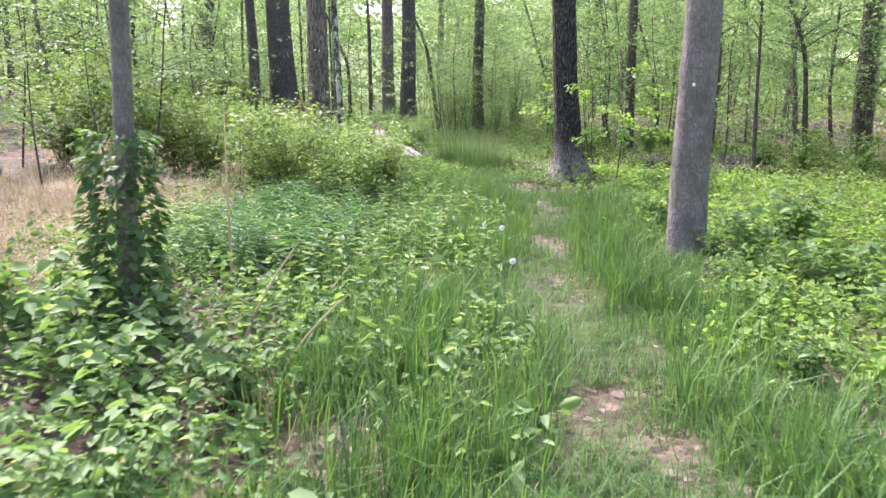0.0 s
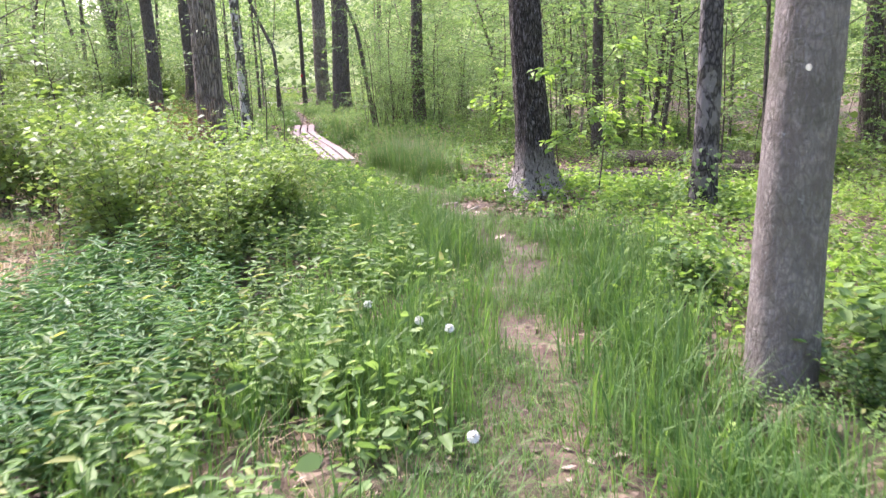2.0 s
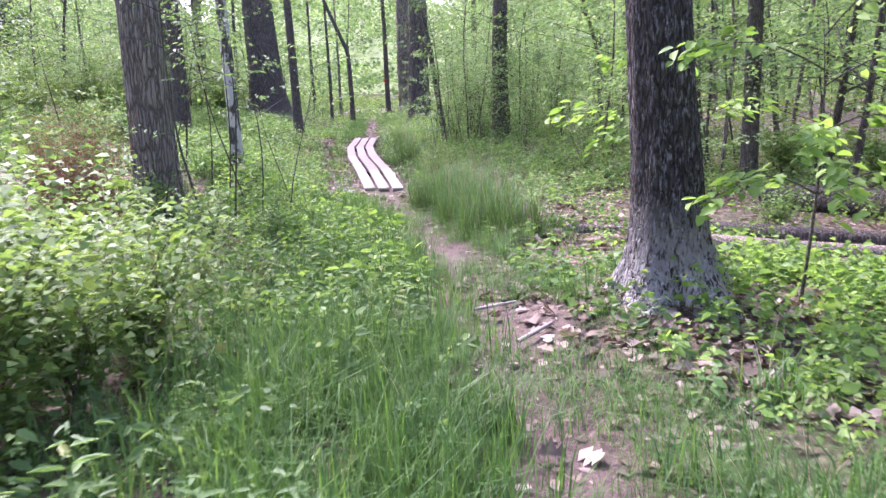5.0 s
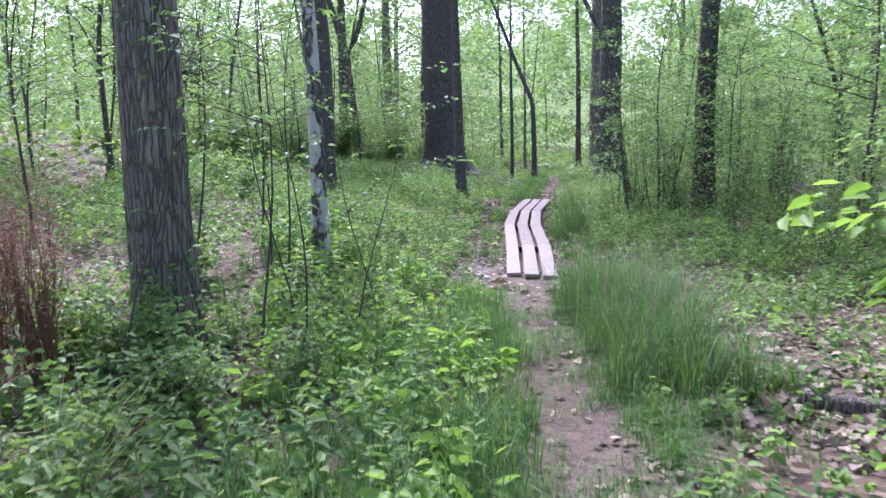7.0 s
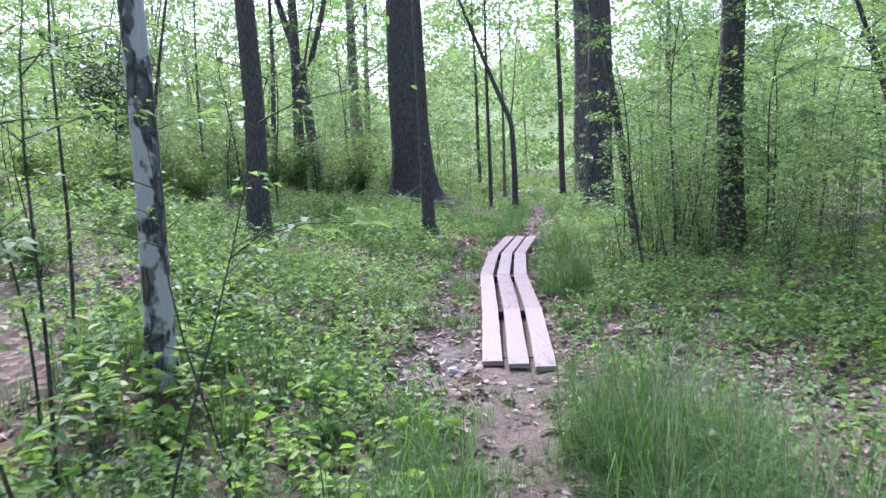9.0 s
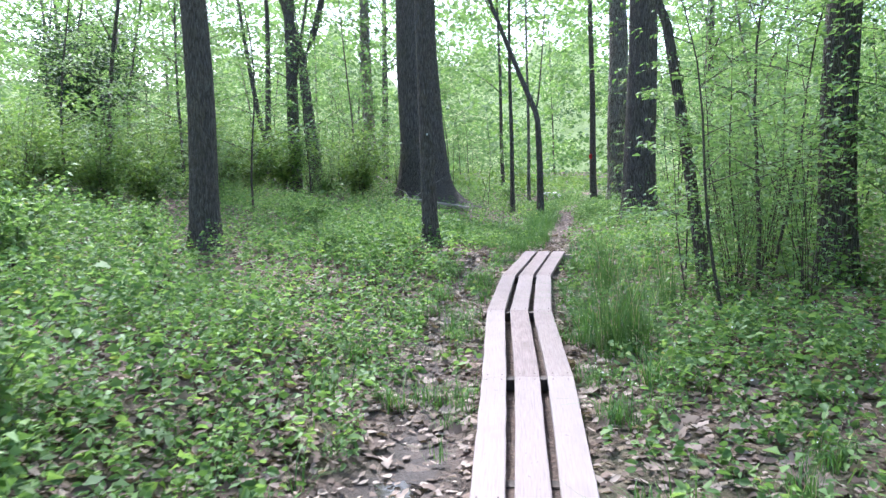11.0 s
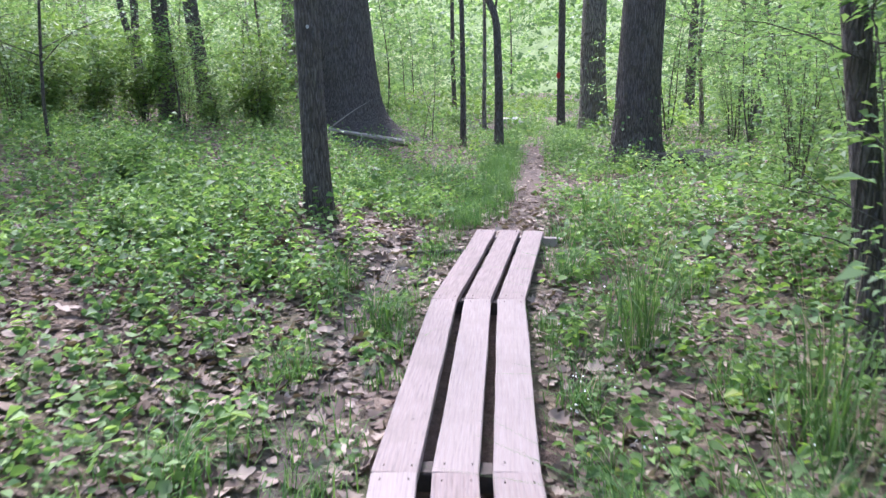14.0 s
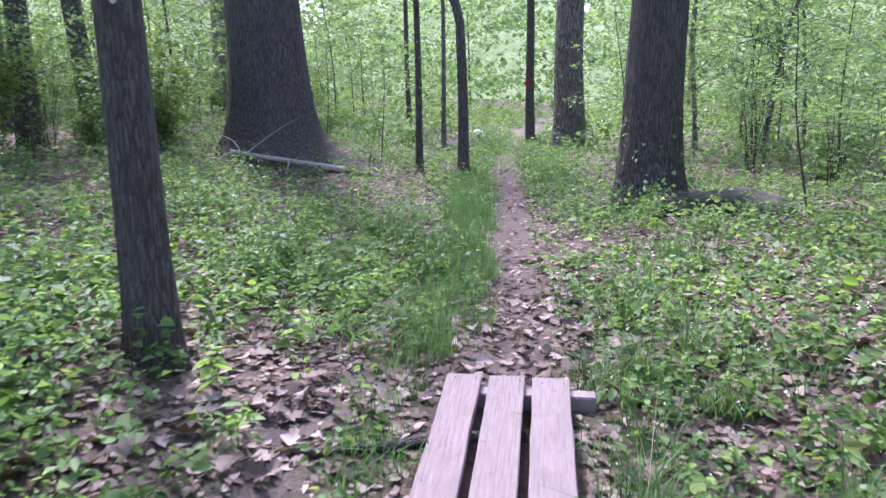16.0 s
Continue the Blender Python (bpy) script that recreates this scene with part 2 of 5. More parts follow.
def plank_material():
    m, nt, bsdf = nodes_of("weathered_plank")
    oi = nt.nodes.new("ShaderNodeObjectInfo").outputs["Random"]
    tc = nt.nodes.new("ShaderNodeTexCoord").outputs["Object"]
    off = nt.nodes.new("ShaderNodeVectorMath")
    off.operation = "ADD"
    sc = nt.nodes.new("ShaderNodeVectorMath")
    sc.operation = "SCALE"
    sc.inputs[0].default_value = (3.1, 17.0, 5.3)
    nt.links.new(oi, sc.inputs["Scale"])
    nt.links.new(tc, off.inputs[0])
    nt.links.new(sc.outputs[0], off.inputs[1])
    v = off.outputs[0]
    grain = noise_of(nt, 10, 4, v, stretch=(9, 0.6, 9))
    rings = nt.nodes.new("ShaderNodeTexWave")
    rings.wave_type, rings.bands_direction = "BANDS", "X"
    rings.inputs["Scale"].default_value, rings.inputs["Distortion"].default_value, rings.inputs["Detail"].default_value = 9, 7, 2
    rings.inputs["Detail Scale"].default_value = 0.6
    mp = nt.nodes.new("ShaderNodeMapping")
    mp.inputs["Scale"].default_value = (1.6, 0.16, 1)
    nt.links.new(v, mp.inputs["Vector"])
    nt.links.new(mp.outputs[0], rings.inputs["Vector"])
    col = ramp(nt, grain, [(0.2, (0.14, 0.106, 0.098)), (0.5, (0.235, 0.185, 0.173)), (0.8, (0.315, 0.257, 0.243))])
    col = mix(nt, ramp(nt, rings.outputs["Fac"], [(0.35, (0.0, 0.0, 0.0)), (0.85, (0.4, 0.4, 0.4))]), col, (0.27, 0.2, 0.18))
    blot = noise_of(nt, 3.0, 5, v)
    col = mix(nt, ramp(nt, blot, [(0.52, (0, 0, 0)), (0.74, (0.7, 0.7, 0.7))]), col, (0.17, 0.13, 0.115))
    spot = noise_of(nt, 26, 3, v)
    col = mix(nt, ramp(nt, spot, [(0.68, (0, 0, 0)), (0.73, (0.8, 0.8, 0.8))]), col, (0.07, 0.05, 0.045))
    col = mix(nt, ramp(nt, oi, [(0, (0, 0, 0)), (1, (0.6, 0.6, 0.6))]), col, (0.34, 0.292, 0.275))
    nt.links.new(col, bsdf.inputs["Base Color"])
    bsdf.inputs["Roughness"].default_value = 0.9
    bsdf.inputs["Specular IOR Level"].default_value = 0.25
    bump(nt, grain, bsdf, 0.7, 0.005)
    return m


def plain_material(name, colour, rough=0.7, metal=0.0, vary=0.3, scale=20):
    m, nt, bsdf = nodes_of(name)
    n = noise_of(nt, scale, 5)
    col = ramp(nt, n, [(0.3, tuple(c * (1 - vary) for c in colour)), (0.7, tuple(min(1, c * (1 + vary)) for c in colour))])
    nt.links.new(col, bsdf.inputs["Base Color"])
    bsdf.inputs["Roughness"].default_value, bsdf.inputs["Metallic"].default_value = rough, metal
    bump(nt, n, bsdf, 0.4, 0.01)
    return m


GROUND = ground_material()
PLANK = plank_material()
STONE = plain_material("mossy_stone", (0.05, 0.046, 0.028), 0.95, 0, 0.75, 7)
PALE_STONE = plain_material("pale_stone", (0.5, 0.48, 0.46), 0.9, 0, 0.25, 9)
WATER = plain_material("muddy_water", (0.03, 0.024, 0.02), 0.06, 0, 0.1, 2)
# near-black sleeper colour: the shade in the plank gaps is painted in
GAP_SHADE_TIMBER = plain_material("gap_shade_timber", (0.055, 0.042, 0.035), 0.85, 0, 0.4, 12)
NAIL = plain_material("rusty_iron", (0.07, 0.05, 0.04), 0.6, 0.7)
FLUFF = plain_material("seed_fluff", (0.86, 0.86, 0.82), 0.9, 0, 0.1, 80)
PETAL = plain_material("white_petal", (0.78, 0.78, 0.74), 0.7, 0, 0.05, 60)
BLAZE_RED = plain_material("red_blaze_paint", (0.42, 0.035, 0.03), 0.7, 0, 0.35, 15)
BLAZE_WHITE = plain_material("white_lichen", (0.6, 0.6, 0.57), 0.9, 0, 0.25, 25)


# ---- mesh helpers ----
rng = np.random.default_rng(7)


def quads(name, verts, faces, material, smooth=False):
    """A mesh from arrays of corners and four-cornered faces."""
    me = bpy.data.meshes.new(name)
    verts, faces = np.asarray(verts, np.float32), np.asarray(faces, np.int32)
    me.vertices.add(len(verts))
    me.vertices.foreach_set("co", verts.ravel())
    me.loops.add(faces.size)
    me.loops.foreach_set("vertex_index", faces.ravel())
    me.polygons.add(len(faces))
    me.polygons.foreach_set("loop_start", np.arange(0, faces.size, 4, dtype=np.int32))
    me.update(calc_edges=True)
    if smooth:
        me.polygons.foreach_set("use_smooth", np.ones(len(faces), bool))
    me.materials.append(material)
    return me


def mesh_part(name, me, parent, label=""):
    ob = new(name, me)
    ob.parent = parent
    return tagged(ob, label)


def part(name, bm, material, parent, label="", smooth=False):
    me = bpy.data.meshes.new(name)
    if smooth:
        for f in bm.faces:
            f.smooth = True
    bm.to_mesh(me)
    bm.free()
    me.materials.append(material)
    return mesh_part(name, me, parent, label)


def thing(name, m, label, category, group="", kind=""):
    ob = new(name)
    ob.empty_display_size = 0.1
    ob.matrix_world = m
    return tagged(ob, label, category, group, kind)


def unit(v):
    return v / np.maximum(np.linalg.norm(v, axis=-1, keepdims=True), 1e-9)


def leaves(P, D, N, L, W, fold=0.18, droop=0.15, six=True, ragged=None):
    """Folded, drooping leaves: base points, ways, normals, lengths, widths."""
    P, D, N = np.asarray(P, float), unit(np.asarray(D, float)), np.asarray(N, float)
    L, W = np.broadcast_to(L, len(P))[:, None], np.broadcast_to(W, len(P))[:, None]
    S = unit(np.cross(D, N))
    N = unit(np.cross(S, D))
    up = N * W * fold
    tip = P + D * L - N * L * droop
    n = len(P)
    k = np.arange(n)[:, None]
    if six:
        a, b = P + D * L * 0.28 - N * L * droop * 0.1, P + D * L * 0.68 - N * L * droop * 0.5
        g = np.ones((4, n, 1)) if ragged is None else ragged.uniform(0.35, 1.35, (4, n, 1))
        V = np.stack([P, a + S * W * 0.46 * g[0] + up, b + S * W * 0.4 * g[1] + up, tip, b - S * W * 0.4 * g[2] + up, a - S * W * 0.46 * g[3] + up], 1)
        F = np.concatenate([k * 6 + [0, 1, 2, 3], k * 6 + [0, 3, 4, 5]])
        return V.reshape(-1, 3), F
    a = P + D * L * 0.45
    V = np.stack([P, a + S * W * 0.5 + up, tip, a - S * W * 0.5 + up], 1)
    return V.reshape(-1, 3), k * 4 + [0, 1, 2, 3]


def lobed_leaves(P, D, N, L, rnd):
    """Curled, lobed dry leaves lying where they fell: three lobes a side and a tip."""
    n = len(P)
    D = unit(D)
    S = unit(np.cross(D, N))
    N = np.cross(S, D)
    curl, cup = rnd.uniform(-0.6, 1.1, n)[:, None], rnd.uniform(-0.3, 0.85, n)[:, None]
    L = L[:, None]
    W = L * rnd.uniform(0.5, 0.8, n)[:, None]
    rows = []
    for f, w in ((0.0, 0.04), (0.2, 0.5), (0.36, 0.24), (0.55, 0.62), (0.72, 0.28), (0.86, 0.4), (1.0, 0.05)):
        c = P + D * L * f + N * L * curl * (f - 0.45) ** 2
        g = rnd.uniform(0.7, 1.25, (2, n, 1))
        rows += [c + S * W * w * g[0] + N * W * w * cup, c, c - S * W * w * g[1] + N * W * w * cup]
    V = np.stack(rows, 1)
    k = np.arange(n)[:, None] * 21
    F = np.concatenate([k + [i * 3 + j, i * 3 + j + 1, i * 3 + j + 4, i * 3 + j + 3] for i in range(6) for j in range(2)])
    return V.reshape(-1, 3), F


def joined(pieces):
    V, F, n = [], [], 0
    for v, f in pieces:
        V.append(v)
        F.append(np.asarray(f) + n)
        n += len(v)
    return np.concatenate(V), np.concatenate(F)


def blades(P, H, W, lean, rnd):
    """Grass blades that arch over: base points, heights, widths, lean as a part of the height."""
    n = len(P)
    a = rnd.uniform(0, 2 * np.pi, n)
    d = np.stack([np.cos(a), np.sin(a), 0 * a], 1) * (lean * H)[:, None]
    s = np.stack([-np.sin(a), np.cos(a), 0 * a], 1) * (W / 2)[:, None]
    z = np.array([0, 0, 1.0])[None] * H[:, None]
    m, t = P + d * 0.3 + z * 0.6, P + d + z * (1 - 0.35 * np.minimum(lean, 1) ** 2)[:, None]
    V = np.stack([P - s, P + s, m + s * 0.8, m - s * 0.8, t + s * 0.12, t - s * 0.12], 1)
    k = np.arange(n)[:, None] * 6
    return V.reshape(-1, 3), np.concatenate([k + [0, 1, 2, 3], k + [3, 2, 4, 5]])


def tube(pts, radii, sides=8, ridges=0.0, flutes=9, seed=0):
    """A limb along points, with furrowed sides."""
    pts, radii = np.asarray(pts, float), np.asarray(radii, float)
    T = unit(np.gradient(pts, axis=0))
    ref = np.where(np.abs(T[:, 2:3]) > 0.9, [[1.0, 0, 0]], [[0, 0, 1.0]])
    A = unit(np.cross(T, ref))
    B = np.cross(T, A)
    th = np.linspace(0, 2 * np.pi, sides, endpoint=False)
    r = radii[:, None] * np.ones(sides)[None]
    if ridges:
        s = np.arange(len(pts))[:, None]
        r = r * (1 + ridges * np.sin(th * flutes + seed + np.sin(s * 0.5 + th * 2)) + ridges * 0.6 * np.sin(th * (flutes // 2) - s * 0.23 + seed * 2)
                 + ridges * 0.6 * np.random.default_rng(seed).uniform(-1, 1, r.shape))
    V = pts[:, None] + A[:, None] * (np.cos(th) * r)[..., None] + B[:, None] * (np.sin(th) * r)[..., None]
    n = len(pts)
    i, j = np.meshgrid(np.arange(n - 1), np.arange(sides), indexing="ij")
    j2 = (j + 1) % sides
    F = np.stack([i * sides + j, i * sides + j2, (i + 1) * sides + j2, (i + 1) * sides + j], -1).reshape(-1, 4)
    return V.reshape(-1, 3), F


# ---- lie of the land ----
TRAIL_Y = [-60, 0, 3, 4.4, 6.2, 8.2, 10, 12, 13.5, 15.9, 17.8, 19.6, 20.8, 22.7, 24.8, 27, 29.2, 31.7, 34.9, 40.9, 52, 90]
TRAIL_X = [0, 0.4, 0.7, 0.84, 0.75, 1.1, 1.4, 1.3, 0.92, 0.38, -0.22, -0.68, -0.87, -1.34, -1.91, -2.36, -2.55, -2.85, -3.33, -4.2, -5.2, -6]


def trail_x(y):
    return np.interp(y, TRAIL_Y, TRAIL_X)


def ground_z(x, y):
    x, y = np.asarray(x, float), np.asarray(y, float)
    z = np.interp(y, [-20, 0, 5, 10, 15, 20, 23, 26, 29, 33, 40, 60, 150], [0, 0, -0.08, -0.05, -0.13, -0.19, -0.12, -0.02, 0.1, 0.2, 0.28, 0.3, 0.5])
    d = trail_x(y) - x
    s = np.interp(y, [-10, 0, 12, 20, 26, 38, 60, 200], [0.02, 0.03, 0.07, 0.15, 0.18, 0.16, 0.1, 0.05])
    z = z + s * 25 * (1 - np.exp(-np.maximum(d - 1.6, 0) / 25))
    u = np.clip((d - 0.8) / 1.6, 0, 1)
    z = z + 0.22 * u * u * (3 - 2 * u) * np.interp(y, [14.5, 18.2, 22, 27], [0, 1, 1, 0])
    z = z + 0.12 * u * u * (3 - 2 * u) * np.interp(y, [15, 18, 29, 33], [0, 1, 1, 0])
    z = z + 0.22 * np.exp(-((x + 2.6) ** 2 + (y - 18.4) ** 2) / 1.3)
    z = z + 0.16 * np.exp(-((x + 4.5) ** 2 + (y - 28.8) ** 2) / 2.2)
    v = np.clip((-d - 0.7) / 1.7, 0, 1)
    z = z + 0.22 * v * v * (3 - 2 * v) * np.interp(y, [19.5, 23, 31, 36], [0, 1, 1, 0.2])
    z = z + 0.2 * np.exp(-((x - 2.2) ** 2 + (y - 13.2) ** 2) / 0.7)
    away = np.clip((np.abs(d) - 0.5) / 1.5, 0, 1)
    return z + away * (0.035 * np.sin(x * 1.3 + y * 0.7) + 0.03 * np.sin(x * 0.6 - y * 1.1 + 2) + 0.015 * np.sin(x * 3.1 + y * 2.3))


def mud_at(x, y):
    """The wet, trodden line beside the planks and the hollow at their start."""
    c = np.interp(y, [20.2, 21.5, 22.6, 25.3, 28.5, 29.5], [-1.62, -1.72, -2.12, -2.8, -3.5, -3.3])
    w = np.interp(y, [19.9, 20.4, 21.6, 23, 29, 29.8], [0.0, 0.4, 0.26, 0.17, 0.14, 0.0])
    return np.clip(1.4 - np.abs(x - c) / np.maximum(w, 1e-3), 0, 1) * (w > 0.01)


def bare_at(x, y):
    """How bare the trodden trail is, from 0 to 1."""
    w = np.interp(y, [-5, 6, 9, 12, 16, 20, 29, 33, 45, 60], [0.14, 0.17, 0.26, 0.4, 0.36, 0.24, 0.2, 0.17, 0.1, 0.07])
    k = np.interp(y, [-5, 4, 9, 12, 36, 46, 60], [0.2, 0.26, 0.45, 0.9, 1, 0.6, 0.4])
    return np.clip(1.5 - np.abs(x - trail_x(y)) / w, 0, 1) * k


def axis(lo, hi, step, far, grow=1.25):
    core = list(np.arange(lo, hi, step))
    d = step
    while core[-1] < far:
        d *= grow
        core.append(core[-1] + d)
    d = step
    while core[0] > -far:
        d *= grow
        core.insert(0, core[0] - d)
    return np.array(core)


gx, gy = axis(-7, 5, 0.15, 700), axis(-1.5, 42, 0.16, 700)
GX, GY = np.meshgrid(gx, gy)
fine = np.clip(1 - (np.hypot(GX, GY - 20) - 40) / 60, 0, 1)
GZ = ground_z(GX, GY) + fine * rng.uniform(-0.012, 0.012, GX.shape) - 0.05 * mud_at(GX, GY) - 0.03 * bare_at(GX, GY)
nx, ny = len(gx), len(gy)
gi, gj = np.meshgrid(np.arange(ny - 1), np.arange(nx - 1), indexing="ij")
gf = np.stack([gi * nx + gj, gi * nx + gj + 1, (gi + 1) * nx + gj + 1, (gi + 1) * nx + gj], -1).reshape(-1, 4)
gm = quads("ground", np.stack([GX, GY, GZ], -1).reshape(-1, 3), gf, GROUND, True)
for nm, vals in (("trail", bare_at(GX, GY)), ("mud", mud_at(GX, GY))):
    gm.attributes.new(nm, "FLOAT", "POINT").data.foreach_set("value", vals.astype(np.float32).ravel())
ground = tagged(new("ground", gm), "forest floor of leaf litter, earth and moss with a trodden trail", "ground", kind="structure")


def gz(x, y):
    return float(ground_z(x, y))


# ---- boardwalk: four sections of three planks on sleepers ----
def plank_bm(length, width=0.19, thick=0.042, warp=0.0, seed=0):
    r = random.Random(seed)
    bm = bmesh.new()
    rows, n = [], 10
    for i in range(n + 1):
        y = (i / n - 0.5) * length
        s = width / 2 + r.uniform(-0.0025, 0.0025)
        z = warp * (1 - (2 * i / n - 1) ** 2)
        c = 0.005
        ring = [(-s, z - thick), (s, z - thick), (s, z - c), (s - c, z), (-s + c, z), (-s, z - c)]
        rows.append([bm.verts.new((x + r.uniform(-0.001, 0.001), y, zz)) for x, zz in ring])
    for a, b in zip(rows, rows[1:]):
        for k in range(6):
            bm.faces.new((a[k], a[(k + 1) % 6], b[(k + 1) % 6], b[k]))
    bm.faces.new(rows[0][::-1])
    bm.faces.new(rows[-1])
    bmesh.ops.recalc_face_normals(bm, faces=bm.faces)
    return bm


def block_bm(sx, sy, sz, bevel=0.006, jitter=0.004, seed=1):
    r = random.Random(seed)
    bm = bmesh.new()
    bmesh.ops.create_cube(bm, size=1)
    for v in bm.verts:
        v.co = Vector((v.co.x * sx + r.uniform(-jitter, jitter), v.co.y * sy + r.uniform(-jitter, jitter), v.co.z * sz))
    bmesh.ops.bevel(bm, geom=bm.edges[:], offset=bevel, segments=2, affect="EDGES")
    return bm


def nail_bm():
    bm = bmesh.new()
    bmesh.ops.create_cone(bm, cap_ends=True, segments=8, radius1=0.0045, radius2=0.0035, depth=0.004)
    return bm


SECTIONS = [((-1.22, 20.86), (-0.52, 20.72), -0.13), ((-1.67, 22.60), (-1.02, 22.80), 0.0), ((-2.23, 24.70), (-1.59, 24.86), 0.10),
            ((-2.68, 27.00), (-2.05, 27.12), 0.145), ((-2.87, 29.17), (-2.24, 29.20), 0.235)]


def boardwalk():
    for s, ((al, ar, az), (bl, br, bz)) in enumerate(zip(SECTIONS, SECTIONS[1:])):
        mid = (Vector((*al, az)) + Vector((*br, bz))) / 2
        walkway = thing("boardwalk_section", Matrix.Translation(mid), "weathered pinkish-grey plank walkway section laid over wet ground", "boardwalk", "boardwalk sections")
        for k in range(3):
            f = 0.142 + 0.358 * k
            a = Vector((al[0] + (ar[0] - al[0]) * f, al[1] + (ar[1] - al[1]) * f, az))
            b = Vector((bl[0] + (br[0] - bl[0]) * f, bl[1] + (br[1] - bl[1]) * f, bz))
            d = b - a
            length = d.length - 0.003
            p = part("plank", plank_bm(length, 0.184 + 0.004 * ((k * 7 + s * 3) % 3 - 1), 0.042, 0.006 * ((k + s) % 3 - 1), s * 3 + k), PLANK, walkway)
            turn = Matrix.Translation((a + b) / 2 - mid) @ d.to_track_quat("Y", "Z").to_matrix().to_4x4()
            p.matrix_local = turn
            for e in (-1, 1):
                for x in (-0.055, 0.055):
                    nail = part("nail_head", nail_bm(), NAIL, p)
                    nail.location = (x + 0.004 * s, e * (length / 2 - 0.05 - 0.01 * k), 0.002)
        ends = [(al, ar, az, 0.12)] + ([(bl, br, bz, -0.1)] if s == 3 else [])
        for l, r_, z, shift in ends:
            wide = s == 0 or z > 0.2
            c = (Vector((*l, z)) + Vector((*r_, z))) / 2
            way = (Vector((*bl, 0)) - Vector((*al, 0))).normalized()
            out = Vector((way.y, -way.x, 0))
            c = c + way * (shift if s else 0.45) + out * (0.07 if wide else 0) - mid
            # the end sleeper keeps plank colour, the others carry the painted gap shade
            sl = part("sleeper", block_bm(0.76 if wide else 0.6, 0.1, 0.09, seed=s), PLANK if z > 0.2 else GAP_SHADE_TIMBER, walkway, "timber sleeper under the planks")
            sl.matrix_local = Matrix.Translation(c + Vector((0, 0, -0.089))) @ out.to_track_quat("X", "Z").to_matrix().to_4x4()


boardwalk()


# ---- trees ----
def spray(P, n, spread, size, rnd, tiers=True, six=False, aspect=0.55):
    """Leaves about twig points, lying mostly level as young leaves do."""
    k = rnd.integers(0, len(P), n)
    off = rnd.normal(0, 1, (n, 3)) * spread * np.array([1, 1, 0.45 if tiers else 0.9])
    a = rnd.uniform(0, 2 * np.pi, n)
    D = np.stack([np.cos(a), np.sin(a), rnd.uniform(-0.6, 0.25, n)], 1)
    N = rnd.normal(0, 0.38, (n, 3)) + [0, 0, 1]
    L = size * rnd.uniform(0.6, 1.3, n)
    return leaves(P[k] + off, D, N, L, L * aspect, six=six)


def tree(x, y, dia, height, bark, label, lean=(0, 0), bend=None, flare=1.5, crown=0.5, crown_leaves=1000, leaf=0.18, limbs=9, seed=0, fork=None, far=False,
         ridges=0.02, name="tree", group="", low=()):
    """A standing tree: tapered, furrowed trunk with spreading root flare, limbs and an uneven leafy crown."""
    rnd = np.random.default_rng(seed + 100)
    near = dia > 0.15 and y < 47 and not far
    base = gz(x, y) - 0.08
    t = thing(name, Matrix.Translation((x, y, base)), label, "tree", group)
    z = np.concatenate([np.linspace(0, 1.2, 14), np.linspace(1.35, height * 0.96, 34 if near else 16)])
    wob = rnd.uniform(-1, 1, 4)
    px = lean[0] * z + 0.02 * wob[0] * np.sin(z * 0.9 + wob[1] * 3) * np.clip(z, 0, 2)
    py = lean[1] * z + 0.02 * wob[2] * np.sin(z * 0.8 + wob[3] * 3) * np.clip(z, 0, 2)
    if bend:
        bz, bx, by = bend
        px, py = px + bx * np.maximum(z - bz, 0), py + by * np.maximum(z - bz, 0)
    r = dia / 2 * np.clip(1.02 - 0.85 * z / height * (z > 0), 0.08, 2)
    r = r * (1 + (flare - 1) * np.exp(-z / (0.28 + dia * 0.25)))
    C = np.stack([px, py, z], 1)
    sides = 40 if (near and dia > 0.3) else (20 if near else 10)
    V, F = tube(C, r, sides, ridges if near else 0, 9 if dia < 0.6 else 15, seed + 1)
    if flare > 1.3:
        # roots run out from the foot in a few lobes
        cen = np.repeat(C, sides, 0)
        th = np.tile(np.linspace(0, 2 * np.pi, sides, endpoint=False), len(C))
        lobe = 0.5 + 0.5 * np.sin(th * 5 + seed)
        k = np.exp(-cen[:, 2] / 0.22) * lobe * (flare - 1) * 0.6
        V = cen + (V - cen) * (1 + k)[:, None] * [1, 1, 1]
        V[:, 2] = cen[:, 2]
    mesh_part("trunk", quads("trunk", V, F, bark, True), t)
    tips = []
    arms = []
    for i in range(limbs):
        zz = height * rnd.uniform(crown, 0.95)
        a = rnd.uniform(0, 2 * np.pi)
        ln = height * rnd.uniform(0.14, 0.3) * (1.2 - zz / height * 0.6)
        arms.append((zz, a, ln, rnd.uniform(0.2, 0.7)))
    arms += list(low)
    for zz, a, ln, rise in arms:
        s = np.linspace(0, 1, 8)
        cx, cy = np.interp(zz, z, px), np.interp(zz, z, py)
        pts = np.stack([cx + np.cos(a) * ln * s, cy + np.sin(a) * ln * s + 0.05 * ln * np.sin(s * 5 + a), zz + ln * rise * s + 0.06 * ln * np.sin(s * 4)], 1)
        rr = max(0.012, np.interp(zz, z, r) * 0.4) * (1 - 0.85 * s)
        mesh_part("limb", quads("limb", *tube(pts, rr, 5), bark, True), t)
        tips.append(pts[3:])
    if fork:
        zz, bx, by, ln, k = fork
        s = np.linspace(0, 1, 10)
        cx, cy = np.interp(zz, z, px), np.interp(zz, z, py)
        pts = np.stack([cx + bx * ln * s ** 0.7, cy + by * ln * s, zz + ln * s], 1)
        mesh_part("limb", quads("limb", *tube(pts, np.interp(zz, z, r) * k * (1 - 0.7 * s), 10), bark, True), t)
        tips.append(pts[6:])
